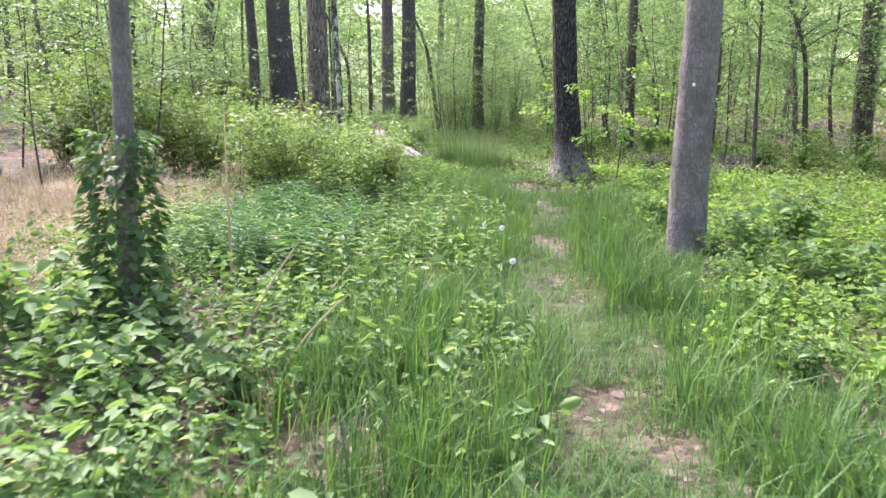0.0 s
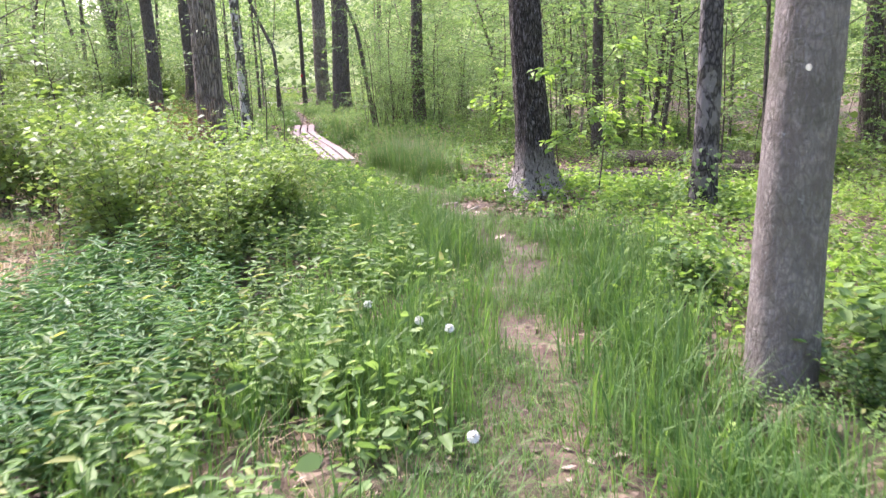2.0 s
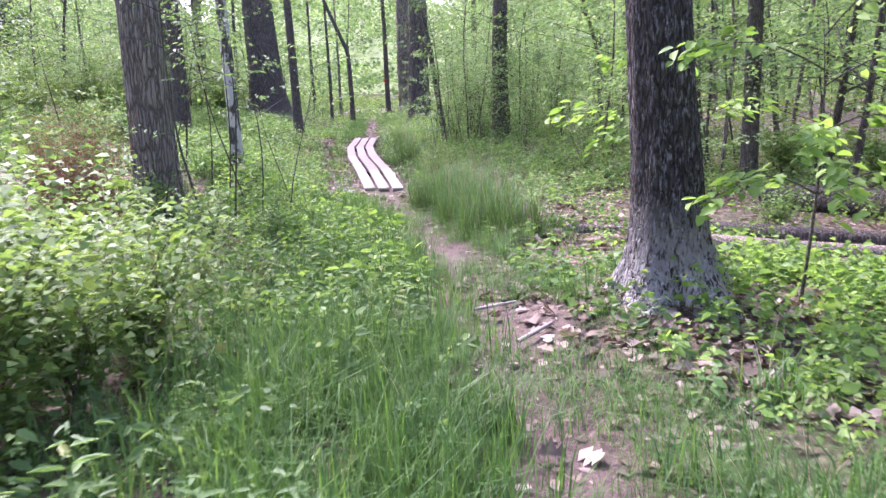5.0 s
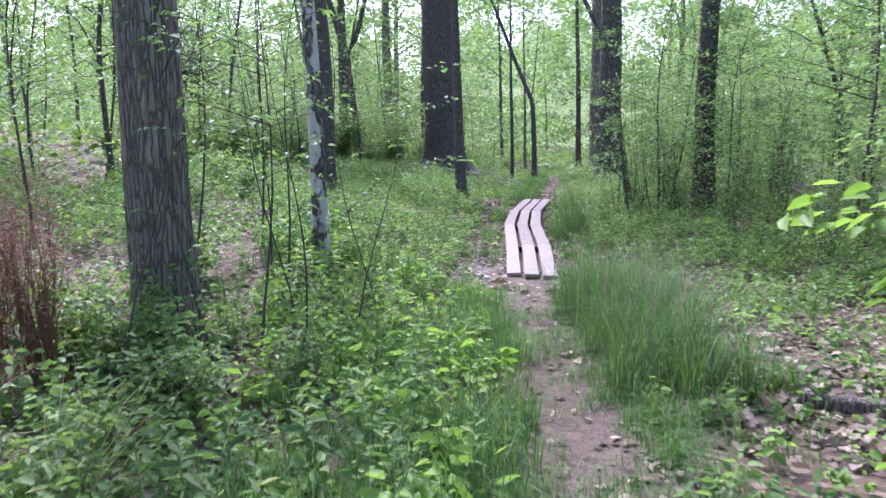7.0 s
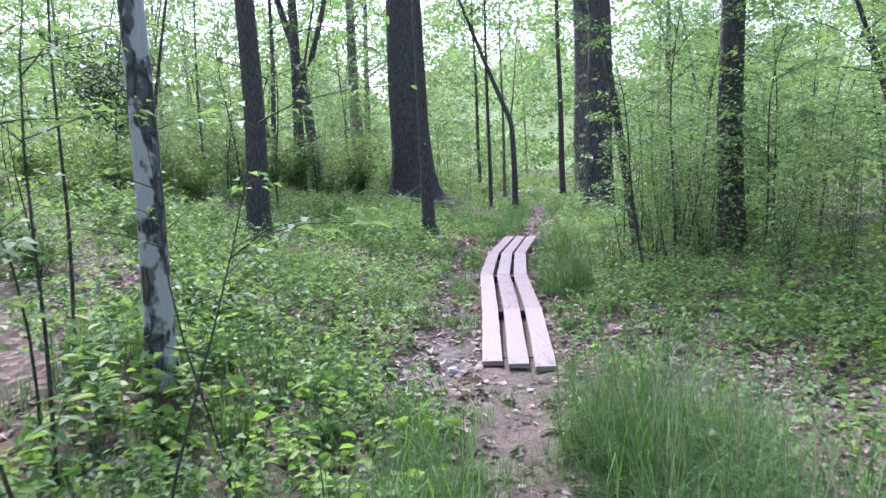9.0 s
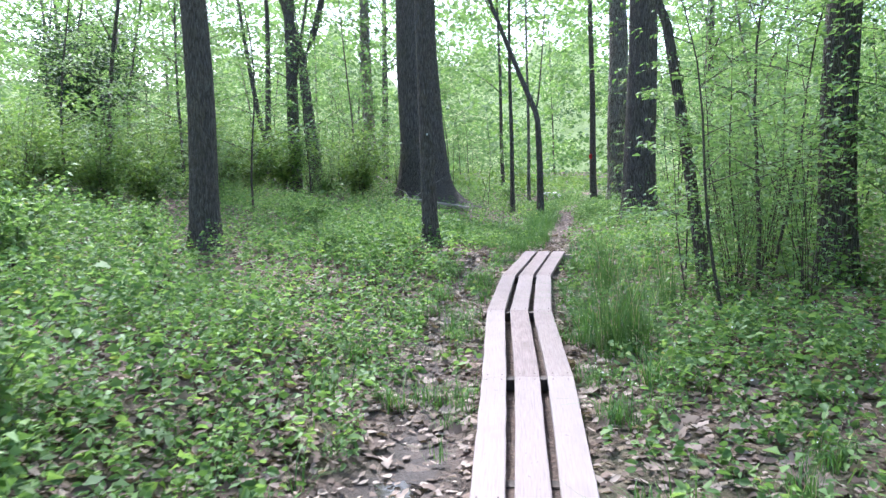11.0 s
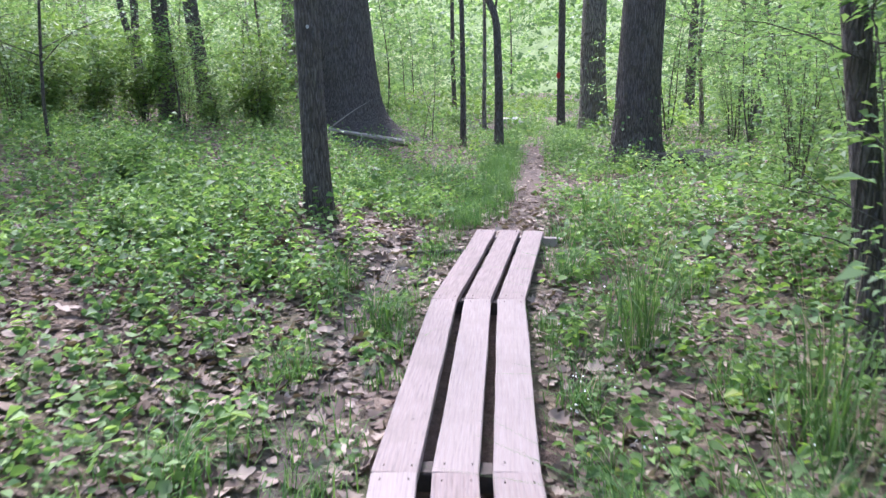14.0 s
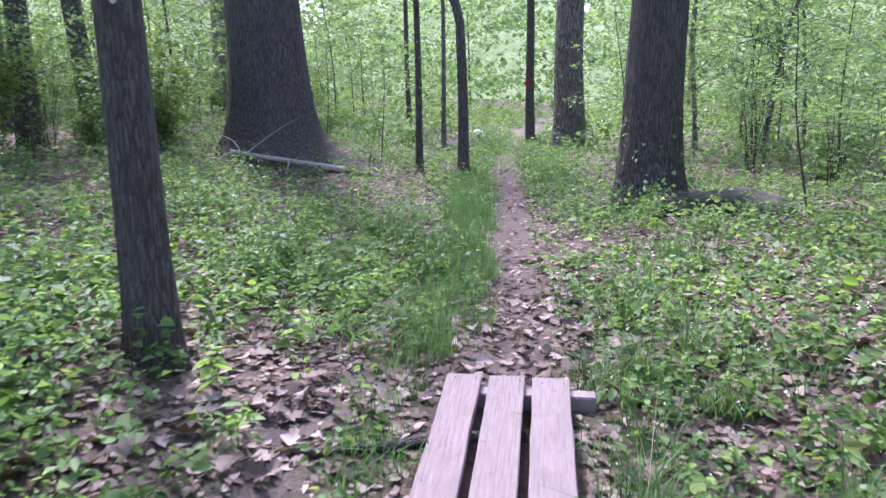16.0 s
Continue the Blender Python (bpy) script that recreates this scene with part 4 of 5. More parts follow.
def shrubs():
    rnd = random.Random(9)

    def put(kinds, x, y, s, group="shrubs", name="shrub"):
        if 2.6 < x < 6.2 and 12.5 < y < 16:
            return
        if (-9 < x < -5 and 30 < y < 38.5) or math.hypot(x + 1.4, y - 34.4) < 1.6 or math.hypot(x + 3.2, y - 45) < 1.5:
            return
        plant(rnd.choice(kinds), x, y, rnd.uniform(0, 6.28), s, name, "shrub", group)
    for x, y, s in [(-1.3, 9.6, 0.75), (-2.1, 10.2, 1.05), (-1.1, 10.7, 0.8), (-0.95, 11.35, 0.8), (-0.9, 11.9, 0.72), (-1.35, 10.1, 0.8), (-2.6, 10.9, 0.85), (-1.6, 11.5, 0.9),
                    (-2.7, 11.9, 1.1), (-3.9, 12.6, 1.2), (-5.4, 13.2, 1.3), (-8.2, 8.0, 1.3), (-8.5, 11.0, 1.5), (-1.9, 12.7, 0.95), (-3.1, 13.1, 1.0), (-4.6, 13.2, 1.2), (-6.4, 12.8, 1.4)]:
        put(ROSE, x, y, s)
    for x, y, s in [(-1.45, 3.2, 0.75), (-1.85, 3.7, 0.85), (-2.4, 4.3, 1.0), (-1.2, 2.5, 0.6), (-2.2, 5.2, 0.8), (2.75, 6.7, 0.8), (3.1, 5.6, 0.8), (3.4, 7.4, 1.0), (2.45, 8.4, 0.7), (2.9, 4.4, 0.7)]:
        put(BRAMBLE, x, y, s, "brambles")
    for x, y, s in [(-1.0, 1.9, 0.5), (-1.5, 2.2, 0.65), (-1.9, 2.7, 0.7), (-1.1, 3.6, 0.55), (-0.9, 4.4, 0.5), (2.0, 4.0, 0.45), (2.2, 5.2, 0.5), (2.6, 3.4, 0.55)]:
        put(BRAMBLE, x, y, s, "brambles")
    for x, y, s in [(2.5, 6.45, 0.45), (1.9, 6.5, 0.32), (2.55, 7.1, 0.5), (2.3, 5.9, 0.4), (2.75, 6.0, 0.5), (2.15, 6.35, 0.3)]:
        put(LOWBUSH, x, y, s)
    for x, y, s in [(-0.9, 11.8, 0.8), (-1.5, 12.5, 1.0), (-0.7, 12.9, 0.7), (-1.9, 13.3, 1.0), (-2.4, 12.9, 1.1), (-1.3, 13.7, 0.8)]:
        put([DRYTWIGS], x, y, s, "dry brush")
    for x, y, s in [(-1.7, 14.9, 0.7), (-2.3, 15.3, 0.9), (-1.3, 15.6, 0.6), (-3.2, 17.0, 0.9), (-2.9, 15.2, 0.9), (-1.6, 17.0, 0.6)]:
        put(LOWBUSH, x, y, s)
    for _ in range(46):
        y = rnd.uniform(14, 46)
        put(LOWBUSH, float(trail_x(y)) + rnd.choice((-1, -1, 1)) * rnd.uniform(2.4, 8), y, rnd.uniform(0.6, 1.2))
    for _ in range(26):
        y = rnd.uniform(6, 22)
        put(LOWBUSH, float(trail_x(y)) + rnd.uniform(4.4, 10), y, rnd.uniform(0.7, 1.3))
    for _ in range(30):
        y = rnd.uniform(25, 50)
        put(ROSE, float(trail_x(y)) - rnd.uniform(5, 15), y, rnd.uniform(0.8, 1.6))
    for x, y, s in [(0.15, 25.2, 0.8), (0.75, 25.0, 0.9), (0.5, 26.9, 1.0), (0.4, 28.7, 1.0), (1.3, 28.2, 1.1), (0.1, 30.2, 0.9), (1.1, 30.6, 1.1), (1.9, 26.3, 1.1), (2.4, 24.6, 1.0), (1.6, 23.6, 0.75),
                    (2.6, 28.8, 1.2), (0.3, 32.0, 1.0), (1.4, 33.0, 1.1), (2.9, 31.5, 1.2), (2.6, 21.5, 0.8), (3.2, 22.8, 1.0), (1.0, 37.0, 1.1), (0.2, 39.0, 1.1), (2.2, 36.0, 1.2)]:
        put(THICKET, x, y, s, "thickets")
    for _ in range(12):
        put(THICKET, rnd.uniform(-14, -8.5), rnd.uniform(27, 42), rnd.uniform(0.7, 1.1), "thickets")
    for _ in range(18):
        y = rnd.uniform(26, 35)
        put(ROSE + LOWBUSH, rnd.uniform(-15, -8.5), y, rnd.uniform(0.9, 1.5))
    for x, y, s in [(-2.55, 14.75, 0.85), (-2.8, 14.55, 0.8), (-3.1, 14.9, 0.8)]:
        put([DEADBUSH], x, y, s, "dead brush")
    for x, y, s in [(-15.5, 33, 1.0), (-18, 36, 1.3)]:
        put(CEDAR, x, y, s, "evergreens")


shrubs()


# ---- low growth and leaf litter ----
def opening(x, y):
    """Little grows on the dry opening, round the fallen logs, by the boulder and before the old oak."""
    a_ = ((x + 4.6) / 1.7) ** 2 + ((y - 8.6) / 3.2) ** 2
    b_ = ((x - 5.0) / 2.0) ** 2 + ((y - 15.3) / 1.3) ** 2
    c_ = ((x + 7.0) / 1.5) ** 2 + ((y - 36.1) / 1.0) ** 2
    d_ = ((x + 0.75) / 0.9) ** 2 + ((y - 34.2) / 0.8) ** 2
    return np.clip(np.minimum(np.minimum(a_, b_), np.minimum(c_, d_)) ** 2 * 0.9 + 0.12, 0, 1)


def litter_field(n, x0, x1, y0, y1, rnd, keep):
    y, d = rnd.uniform(y0, y1, n), rnd.uniform(x0, x1, n)
    x = trail_x(y) + d
    ok = (rnd.uniform(size=n) < keep(x, y, d)) & ~((np.abs(d) < 0.36) & (y > 20.6) & (y < 29.3))
    return np.stack([x[ok], y[ok], ground_z(x[ok], y[ok])], 1), d[ok]


def field(n, x0, x1, y0, y1, rnd, keep):
    """Points of the ground, kept by a chance that keep() gives from x, y and the way off the trail."""
    y = rnd.uniform(y0, y1, n)
    d = rnd.uniform(x0, x1, n)
    x = trail_x(y) + d
    edge = np.clip((y - y0) / 1.2, 0, 1) * np.clip((y1 - y) / 1.2, 0, 1)
    if x1 - x0 > 3:
        wob = 0.4 * np.sin(y * 1.7) + 0.4 * np.sin(y * 0.6 + 1)
        edge = edge * np.clip((d - x0 + wob) / 1.2, 0, 1) * np.clip((x1 - d + wob) / 1.2, 0, 1)
    p = keep(x, y, d) * opening(x, y) * edge
    on_planks = (np.abs(d) < 0.4) & (y > 20.4) & (y < 29.4)
    ok = (rnd.uniform(size=n) < p) & ~on_planks
    return np.stack([x[ok], y[ok], ground_z(x[ok], y[ok])], 1), d[ok]


def dry(x, y):
    return np.clip(1.15 - 1.5 * mud_at(x, y), 0, 1)


def glade(x, y):
    """Gaps in the herb layer past the walkway, where the fallen leaves show."""
    away = np.clip((np.abs(x - trail_x(y)) - 2.2) / 2.0, 0, 1)
    gap = np.clip(patchy(x, y, 2.0, 23) * 2.4 - 0.5 + 0.6 * away, 0.06 + 0.4 * away, 1)
    gap = np.where(x > trail_x(y), np.maximum(gap, 0.6), np.maximum(gap, 0.22))
    return np.where((y > 26.3) & (y < 35.0), gap, 1.0)


def patchy(x, y, s=1.0, k=0.0):
    v = np.sin(x * 1.9 * s + 1.3 + k) * np.sin(y * 1.6 * s + 0.4 + k) + 0.7 * np.sin(x * 0.8 * s + y * 1.1 * s + k) + 0.5 * np.sin(x * 4.1 * s - y * 3.3 * s)
    return np.clip(0.5 + 0.45 * v, 0, 1)


def herbs(name, P, material, rnd, height, leaf, per, label, aspect=0.6, six=False, upright=0.0):
    """Many small plants, each a whorl or two of leaves on a short stalk."""
    n = len(P)
    h = height * rnd.uniform(0.3, 1.2, n)
    k = np.repeat(np.arange(n), per)
    m = len(k)
    a = rnd.uniform(0, 2 * np.pi, m)
    f = rnd.uniform(0.25, 1.0, m)
    D = np.stack([np.cos(a), np.sin(a), rnd.uniform(-0.35, 0.5, m) + upright], 1)
    N = rnd.normal(0, 0.8, (m, 3)) + [0, 0, 1]
    L = leaf * rnd.uniform(0.45, 1.25, m) * rnd.uniform(0.65, 1.3, n)[k]
    lean = rnd.normal(0, 0.25, (n, 2))[k] * (h[k] * f)[:, None]
    B = P[k] + np.stack([lean[:, 0], lean[:, 1], h[k] * f], 1) + D * (0.25 * L + 0.02)[:, None]
    ob = new(name, quads(name, *leaves(B, D, N, L, L * aspect * rnd.uniform(0.7, 1.25, m), rnd.uniform(-0.05, 0.4, (m, 1)), rnd.uniform(0.0, 0.45, (m, 1)), six), material))
    return tagged(ob, label, "undergrowth", kind="stuff")


def grass(name, P, material, rnd, height, width, lean, label, per=14, spread=0.05):
    """Tufts of blades that fan out from a common foot."""
    n = len(P)
    k = np.repeat(np.arange(n), per)
    Q = P[k] + np.concatenate([rnd.normal(0, spread, (len(k), 2)), np.full((len(k), 1), -0.01)], 1)
    H = height * (rnd.uniform(0.5, 1.25, n) ** 1.3)[k] * rnd.uniform(0.4, 1.1, len(k))
    ob = new(name, quads(name, *blades(Q, H, width * rnd.uniform(0.6, 1.3, len(k)), rnd.uniform(lean * 0.1, lean * 1.9, len(k)), rnd), material))
    return tagged(ob, label, "grass", kind="stuff")


def herb_kind(label, height, n, leaf, aspect, material, seed, rise=0.2, first=0.2):
    """One upright plant: a bending stalk with leaves set spirally up it."""
    r = np.random.default_rng(seed)
    s = np.linspace(0, 1, 6)
    a0, ln = r.uniform(0, 2 * np.pi), r.uniform(0.05, 0.25) * height
    C = np.stack([np.cos(a0) * ln * s ** 2, np.sin(a0) * ln * s ** 2, height * s - 0.02], 1)
    f = np.linspace(first, 1.0, n)
    P = np.stack([np.interp(f, s, C[:, i]) for i in range(3)], 1)
    a = np.arange(n) * 2.4 + r.uniform(-0.3, 0.3, n)
    D = np.stack([np.cos(a), np.sin(a), rise + r.uniform(-0.3, 0.3, n)], 1)
    L = leaf * r.uniform(0.7, 1.25, n) * np.interp(f, [first, 0.6, 1], [0.8, 1.1, 0.6])
    return label, quads("stem", *tube(C, 0.0032 * (1.2 - s), 5), GREEN_HERB, True), quads("foliage", *leaves(P, D, r.normal(0, 0.2, (n, 3)) + [0, 0, 1], L, L * aspect, 0.15, 0.3), material)


def tuft_kind(label, n, height, width, lean, material, seed):
    r = np.random.default_rng(seed)
    Q = np.concatenate([r.normal(0, 0.07, (n, 2)), np.full((n, 1), -0.01)], 1)
    s = np.linspace(0, 1, 6)
    culms = []
    for _ in range(4):
        q, t = r.normal(0, 0.05, 2), r.normal(0, 0.16, 2)
        culms.append(tube(np.stack([q[0] + t[0] * s ** 2, q[1] + t[1] * s ** 2, height * 1.15 * s - 0.01], 1), 0.0022 * (1.2 - s), 4))
    stems = [quads("seed_stem", *c, STRAW, True) for c in culms]
    return label, stems, quads("foliage", *blades(Q, height * r.uniform(0.45, 1.1, n), width * r.uniform(0.6, 1.3, n), r.uniform(lean * 0.2, lean * 1.8, n), r), material)


def single_plants():
    rnd = random.Random(33)
    gold = [herb_kind("leafy bluish-green goldenrod shoot", 0.52, 30, 0.1, 0.22, GREEN_BLUE, 400 + i, 0.35, 0.15) for i in range(4)]
    k = 0
    while k < 250:
        x, y = rnd.uniform(-2.7, -0.4), rnd.uniform(5.0, 9.8)
        if ((x + 1.6) / 0.95) ** 2 + ((y - 7.5) / 2.1) ** 2 < rnd.uniform(0.6, 1.05):
            plant(rnd.choice(gold), x, y, rnd.uniform(0, 6.28), rnd.uniform(0.7, 1.2), "goldenrod_shoot", "herb", "goldenrod shoots")
            k += 1
    seed = [herb_kind("bright green broad-leaved seedling", 0.26, 9, 0.105, 0.62, GREEN_LIME, 410 + i, 0.1, 0.4) for i in range(4)]
    k = 0
    while k < 260:
        y = rnd.uniform(1.5, 34)
        d = rnd.choice((-1, 1)) * rnd.uniform(0.55, 3.2)
        x = float(trail_x(y)) + d
        if float(patchy(np.array(x), np.array(y), 1.7, 8)) < 0.45 or float(mud_at(x, y)) > 0.3 or math.hypot(x - 2.2, y - 13.1) < 0.6:
            continue
        plant(rnd.choice(seed), x, y, rnd.uniform(0, 6.28), rnd.uniform(0.5, 1.0), "seedling", "herb", "seedlings")
        k += 1
    weed = [herb_kind("tall leafy green weed", 0.5, 24, 0.1, 0.36, GREEN_HERB, 440 + i, 0.35, 0.2) for i in range(3)]
    for _ in range(190):
        y = rnd.uniform(5.6, 10.3)
        plant(rnd.choice(weed), float(trail_x(y)) - rnd.uniform(0.9, 3.4), y, rnd.uniform(0, 6.28), rnd.uniform(0.65, 1.15), "leafy_weed", "herb", "leafy weeds")
    for _ in range(100):
        y = rnd.uniform(12.5, 18.5)
        plant(rnd.choice(weed + seed), float(trail_x(y)) - rnd.uniform(0.5, 2.6), y, rnd.uniform(0, 6.28), rnd.uniform(0.7, 1.2), "leafy_weed", "herb", "leafy weeds")
    for _ in range(70):
        y = rnd.uniform(26.5, 31.5)
        plant(rnd.choice(seed), float(trail_x(y)) - rnd.uniform(1.0, 4.2), y, rnd.uniform(0, 6.28), rnd.uniform(0.6, 1.1), "seedling", "herb", "seedlings")
    tufts = [tuft_kind("feathery green sedge tuft", 110, 0.72, 0.006, 0.7, GREEN_SEDGE, 420 + i) for i in range(3)]
    low = [tuft_kind("low arching grass tuft", 60, 0.32, 0.009, 0.9, GREEN_GRASS, 430 + i) for i in range(3)]
    spots = [(tufts, 0.85 - 0.25 * (y - 16.5) + dx, y, "sedge tufts") for y, dx in [(16.1 + 0.1 * i, ((i * 7) % 11 - 5) * 0.11) for i in range(34)]]
    spots += [(tufts, x, y, "sedge tufts") for x, y in ((-0.95, 23.95), (-0.75, 24.2), (-0.7, 23.8), (-0.5, 25.4), (-1.3, 26.6))]
    for i in range(60):
        y = rnd.uniform(9, 35)
        spots.append((low, float(trail_x(y)) + rnd.choice((-1, 1)) * rnd.uniform(0.5, 1.6), y, "grass tufts"))
    for kinds, x, y, group in spots:
        if abs(x - float(trail_x(y))) < 0.42 or float(mud_at(x, y)) > 0.5:
            continue
        label, stems, me = rnd.choice(kinds)
        s = rnd.uniform(0.75, 1.2)
        t = thing("grass_tuft", Matrix.LocRotScale((x, y, gz(x, y)), Euler((0, 0, rnd.uniform(0, 6.28))), (s, s, s)), label, "grass", group)
        mesh_part("foliage", me, t)
        for st in stems:
            mesh_part("seed_stem", st, t)


single_plants()
rg = np.random.default_rng(21)
# tall soft grass beside the first stretch of the trail
P, d = field(10000, -2.5, 0.1, -2.6, 14.5, rg, lambda x, y, d: np.clip(1.3 - np.abs(d + 0.98) / 0.72, 0, 1) * np.clip(1.7 * patchy(x, y, 1.7) - 0.12, 0, 1) * np.interp(y, [-1, 10, 14.5], [1, 0.8, 0.35]))
grass("tall_grass", P, GREEN_GRASS, rg, 0.4, 0.008, 0.45, "tall soft dark green grass along the trail", 14)
P, d = field(4200, 0.2, 1.9, -2.6, 11, rg, lambda x, y, d: np.clip(1.15 - np.abs(d - 0.85) / 0.5, 0, 1) * np.clip(0.15 + patchy(x, y, 1.4, 2), 0, 1))
grass("tall_grass", P, GREEN_GRASS, rg, 0.36, 0.009, 0.5, "tall bright green grass beside the trail", 16)
# short trodden grass on the trail itself
P, d = field(10500, -0.8, 0.8, -2.6, 20.3, rg, lambda x, y, d: np.interp(y, [-1, 8, 12, 20], [1, 0.9, 0.7, 0.7]) * np.clip(0.25 + patchy(x, y, 2.3, 1) * 1.5 - 0.7 * bare_at(x, y), 0, 1))
grass("short_grass", P, GREEN_GRASS, rg, 0.16, 0.005, 1.1, "short trodden grass on the trail", 8, 0.045)
# fine sedge clump near the walkway
P, d = field(2200, 0.0, 3.2, 15.0, 20.6, rg, lambda x, y, d: np.clip(1.1 - ((x - 0.72 + 0.25 * (y - 16.5)) / 0.55) ** 2 - ((y - 17.8) / 1.5) ** 2, 0, 1) * np.clip((d - 0.25) * 3, 0, 1) * np.clip(patchy(x, y, 1.9) * 1.6, 0.2, 1))
grass("sedge", P, GREEN_SEDGE, rg, 0.74, 0.0045, 0.85, "fine feathery green sedge clump beside the trail", 22, 0.07)
P, d = field(4400, -4, 4, 11, 40, rg, lambda x, y, d: np.clip(1.25 - np.abs(d) / 1.7, 0.05, 1) * np.clip(patchy(x, y, 1.4, 3) * 1.5 - 0.35, 0, 1) * (np.abs(d) > 0.42) * dry(x, y))
grass("low_grass", P, GREEN_GRASS, rg, 0.24, 0.008, 0.8, "scattered low grass tufts beside walkway and trail", 14)
P, d = field(1800, -1.1, -0.1, 29.3, 38, rg, lambda x, y, d: np.clip(1.2 - np.abs(d + 0.5) / 0.3, 0, 1) * (0.3 + 0.7 * patchy(x, y, 2)))
grass("low_grass", P, GREEN_GRASS, rg, 0.27, 0.006, 0.7, "fine grass strip along the bare trail", 16)
P, d = litter_field(1300, -8, -3.2, 5, 15, rg, lambda x, y, d: np.clip(patchy(x, y, 0.9, 3) * 1.5 - 0.3, 0, 1))
grass("dry_grass", P, STRAW, rg, 0.4, 0.007, 0.9, "dry straw-coloured grass among the bushes", 14, 0.08)
P, d = litter_field(2600, -7.2, -3.6, 5, 13, rg, lambda x, y, d: np.clip(1.3 - ((x + 4.5) / 1.7) ** 2 - ((y - 8.8) / 3.4) ** 2, 0, 1))
grass("dry_grass", P, STRAW, rg, 0.16, 0.009, 2.0, "flattened pale straw in a dry opening", 14, 0.12)
P, d = field(2400, -3.2, -0.2, 9.5, 20, rg, lambda x, y, d: np.clip(1.2 + d / 2.6, 0, 1) * np.clip(patchy(x, y, 1.1, 7) * 1.5 - 0.25, 0, 1))
grass("tall_grass", P, GREEN_GRASS, rg, 0.4, 0.007, 0.6, "tall grass among the trailside herbs", 16)
# bluish leafy patch, bright herbs, violets and general cover
P, d = field(1100, -3.6, -0.9, 1.5, 10, rg, lambda x, y, d: np.clip(1.35 - ((x + 1.6) / 0.8) ** 2 - ((y - 7.6) / 1.7) ** 2, 0, 1))
herbs("goldenrod_patch", P, GREEN_BLUE, rg, 0.46, 0.075, 24, "bluish-green leafy goldenrod patch", 0.24, True, 0.25)
P, d = field(4800, 0.6, 6.5, -2.6, 14.5, rg, lambda x, y, d: np.clip((d - 0.6) / 0.8, 0, 1) * np.clip(1.4 * patchy(x, y, 1.1) - 0.1, 0, 1) * np.interp(d, [0, 3, 7], [1, 0.9, 0.5]))
herbs("mixed_herbs", P, GREEN_BUSH, rg, 0.38, 0.055, 14, "taller mid-green herbs among brighter ones", 0.55)
P, d = field(6000, 0.6, 6.5, -2.6, 14.5, rg, lambda x, y, d: np.clip((d - 0.6) / 0.8, 0, 1) * (0.2 + 0.8 * patchy(x, y, 1.3, 4)) * np.interp(d, [0, 3, 7], [1, 0.9, 0.5]))
herbs("bright_herbs", P, GREEN_LIME, rg, 0.3, 0.062, 13, "bright yellow-green low herbs in open light", 0.62, True)
P, d = field(5200, -6, -0.7, -2.6, 12, rg, lambda x, y, d: np.clip((-d - 0.6) / 0.8, 0, 1) * (0.3 + 0.7 * patchy(x, y, 0.8, 4)))
herbs("mixed_herbs", P, GREEN_HERB, rg, 0.36, 0.065, 12, "mixed green herbs and seedlings", 0.5, True)
P, d = field(2700, -4.5, -0.3, 10, 20.5, rg, lambda x, y, d: np.clip((-d - 0.3) / 0.5, 0, 1) * np.clip(patchy(x, y, 1.3, 1) * 1.5 - 0.25, 0, 1))
herbs("leafy_herbs", P, GREEN_HERB, rg, 0.4, 0.06, 15, "knee-high leafy green herbs beside the trail", 0.6, True)
P, d = field(5200, -4.2, 4.2, 11, 32, rg, lambda x, y, d: np.clip((np.abs(d) - 0.45) / 0.5, 0, 1) * np.clip(patchy(x, y, 1.1, 5) * 1.3 - 0.15, 0, 1) * dry(x, y))
herbs("woodland_herbs", P, GREEN_HERB, rg, 0.17, 0.056, 11, "low broad-leaved woodland herbs over leaf litter", 0.75, True)
P, d = field(2600, -2.8, 2.8, 19.8, 33, rg, lambda x, y, d: np.clip((np.abs(d) - 0.4) / 0.25, 0, 1) * np.clip(patchy(x, y, 1.5, 11) * 1.4 - 0.2, 0, 1) * dry(x, y))
herbs("walkway_herbs", P, GREEN_HERB, rg, 0.24, 0.056, 13, "fresh green herbs growing close beside the walkway", 0.62, True)
P, d = field(420, -2.4, -0.4, 13.0, 19.5, rg, lambda x, y, d: np.clip(patchy(x, y, 1.2, 12) * 1.4 - 0.2, 0, 1))
herbs("broad_herbs", P, GREEN_LIME, rg, 0.34, 0.085, 10, "broad bright green seedling leaves beside the trail", 0.6, True)
P, d = field(9500, -7.5, -1.1, 17, 35, rg, lambda x, y, d: glade(x, y) * np.clip(patchy(x, y, 1.2, 14) * 1.7 - 0.4, 0, 1) * np.clip(1.3 - 3 * mud_at(x, y), 0, 1))
herbs("slope_herbs", P, GREEN_HERB, rg, 0.42, 0.05, 14, "leafy green herbs covering the slope beside the walkway", 0.6, True)
P, d = field(6800, 0.8, 5.4, 18, 36, rg, lambda x, y, d: glade(x, y) * np.clip(patchy(x, y, 1.2, 15) * 1.5 - 0.3, 0, 1))
herbs("walkside_herbs", P, GREEN_HERB, rg, 0.4, 0.052, 13, "leafy green herbs beneath the thicket", 0.6, True)
P, d = field(4200, -2.2, 2.2, 29.4, 50, rg, lambda x, y, d: np.clip((np.abs(d) - 0.16) / 0.25, 0, 1) * np.clip(0.2 + patchy(x, y, 1.4, 19), 0, 1))
herbs("trailside_herbs", P, GREEN_HERB, rg, 0.16, 0.065, 9, "low green herbs edging the bare trail", 0.6)
P, d = field(900, -1.2, 1.2, 36, 52, rg, lambda x, y, d: np.clip((np.abs(d) - 0.15) / 0.3, 0, 1))
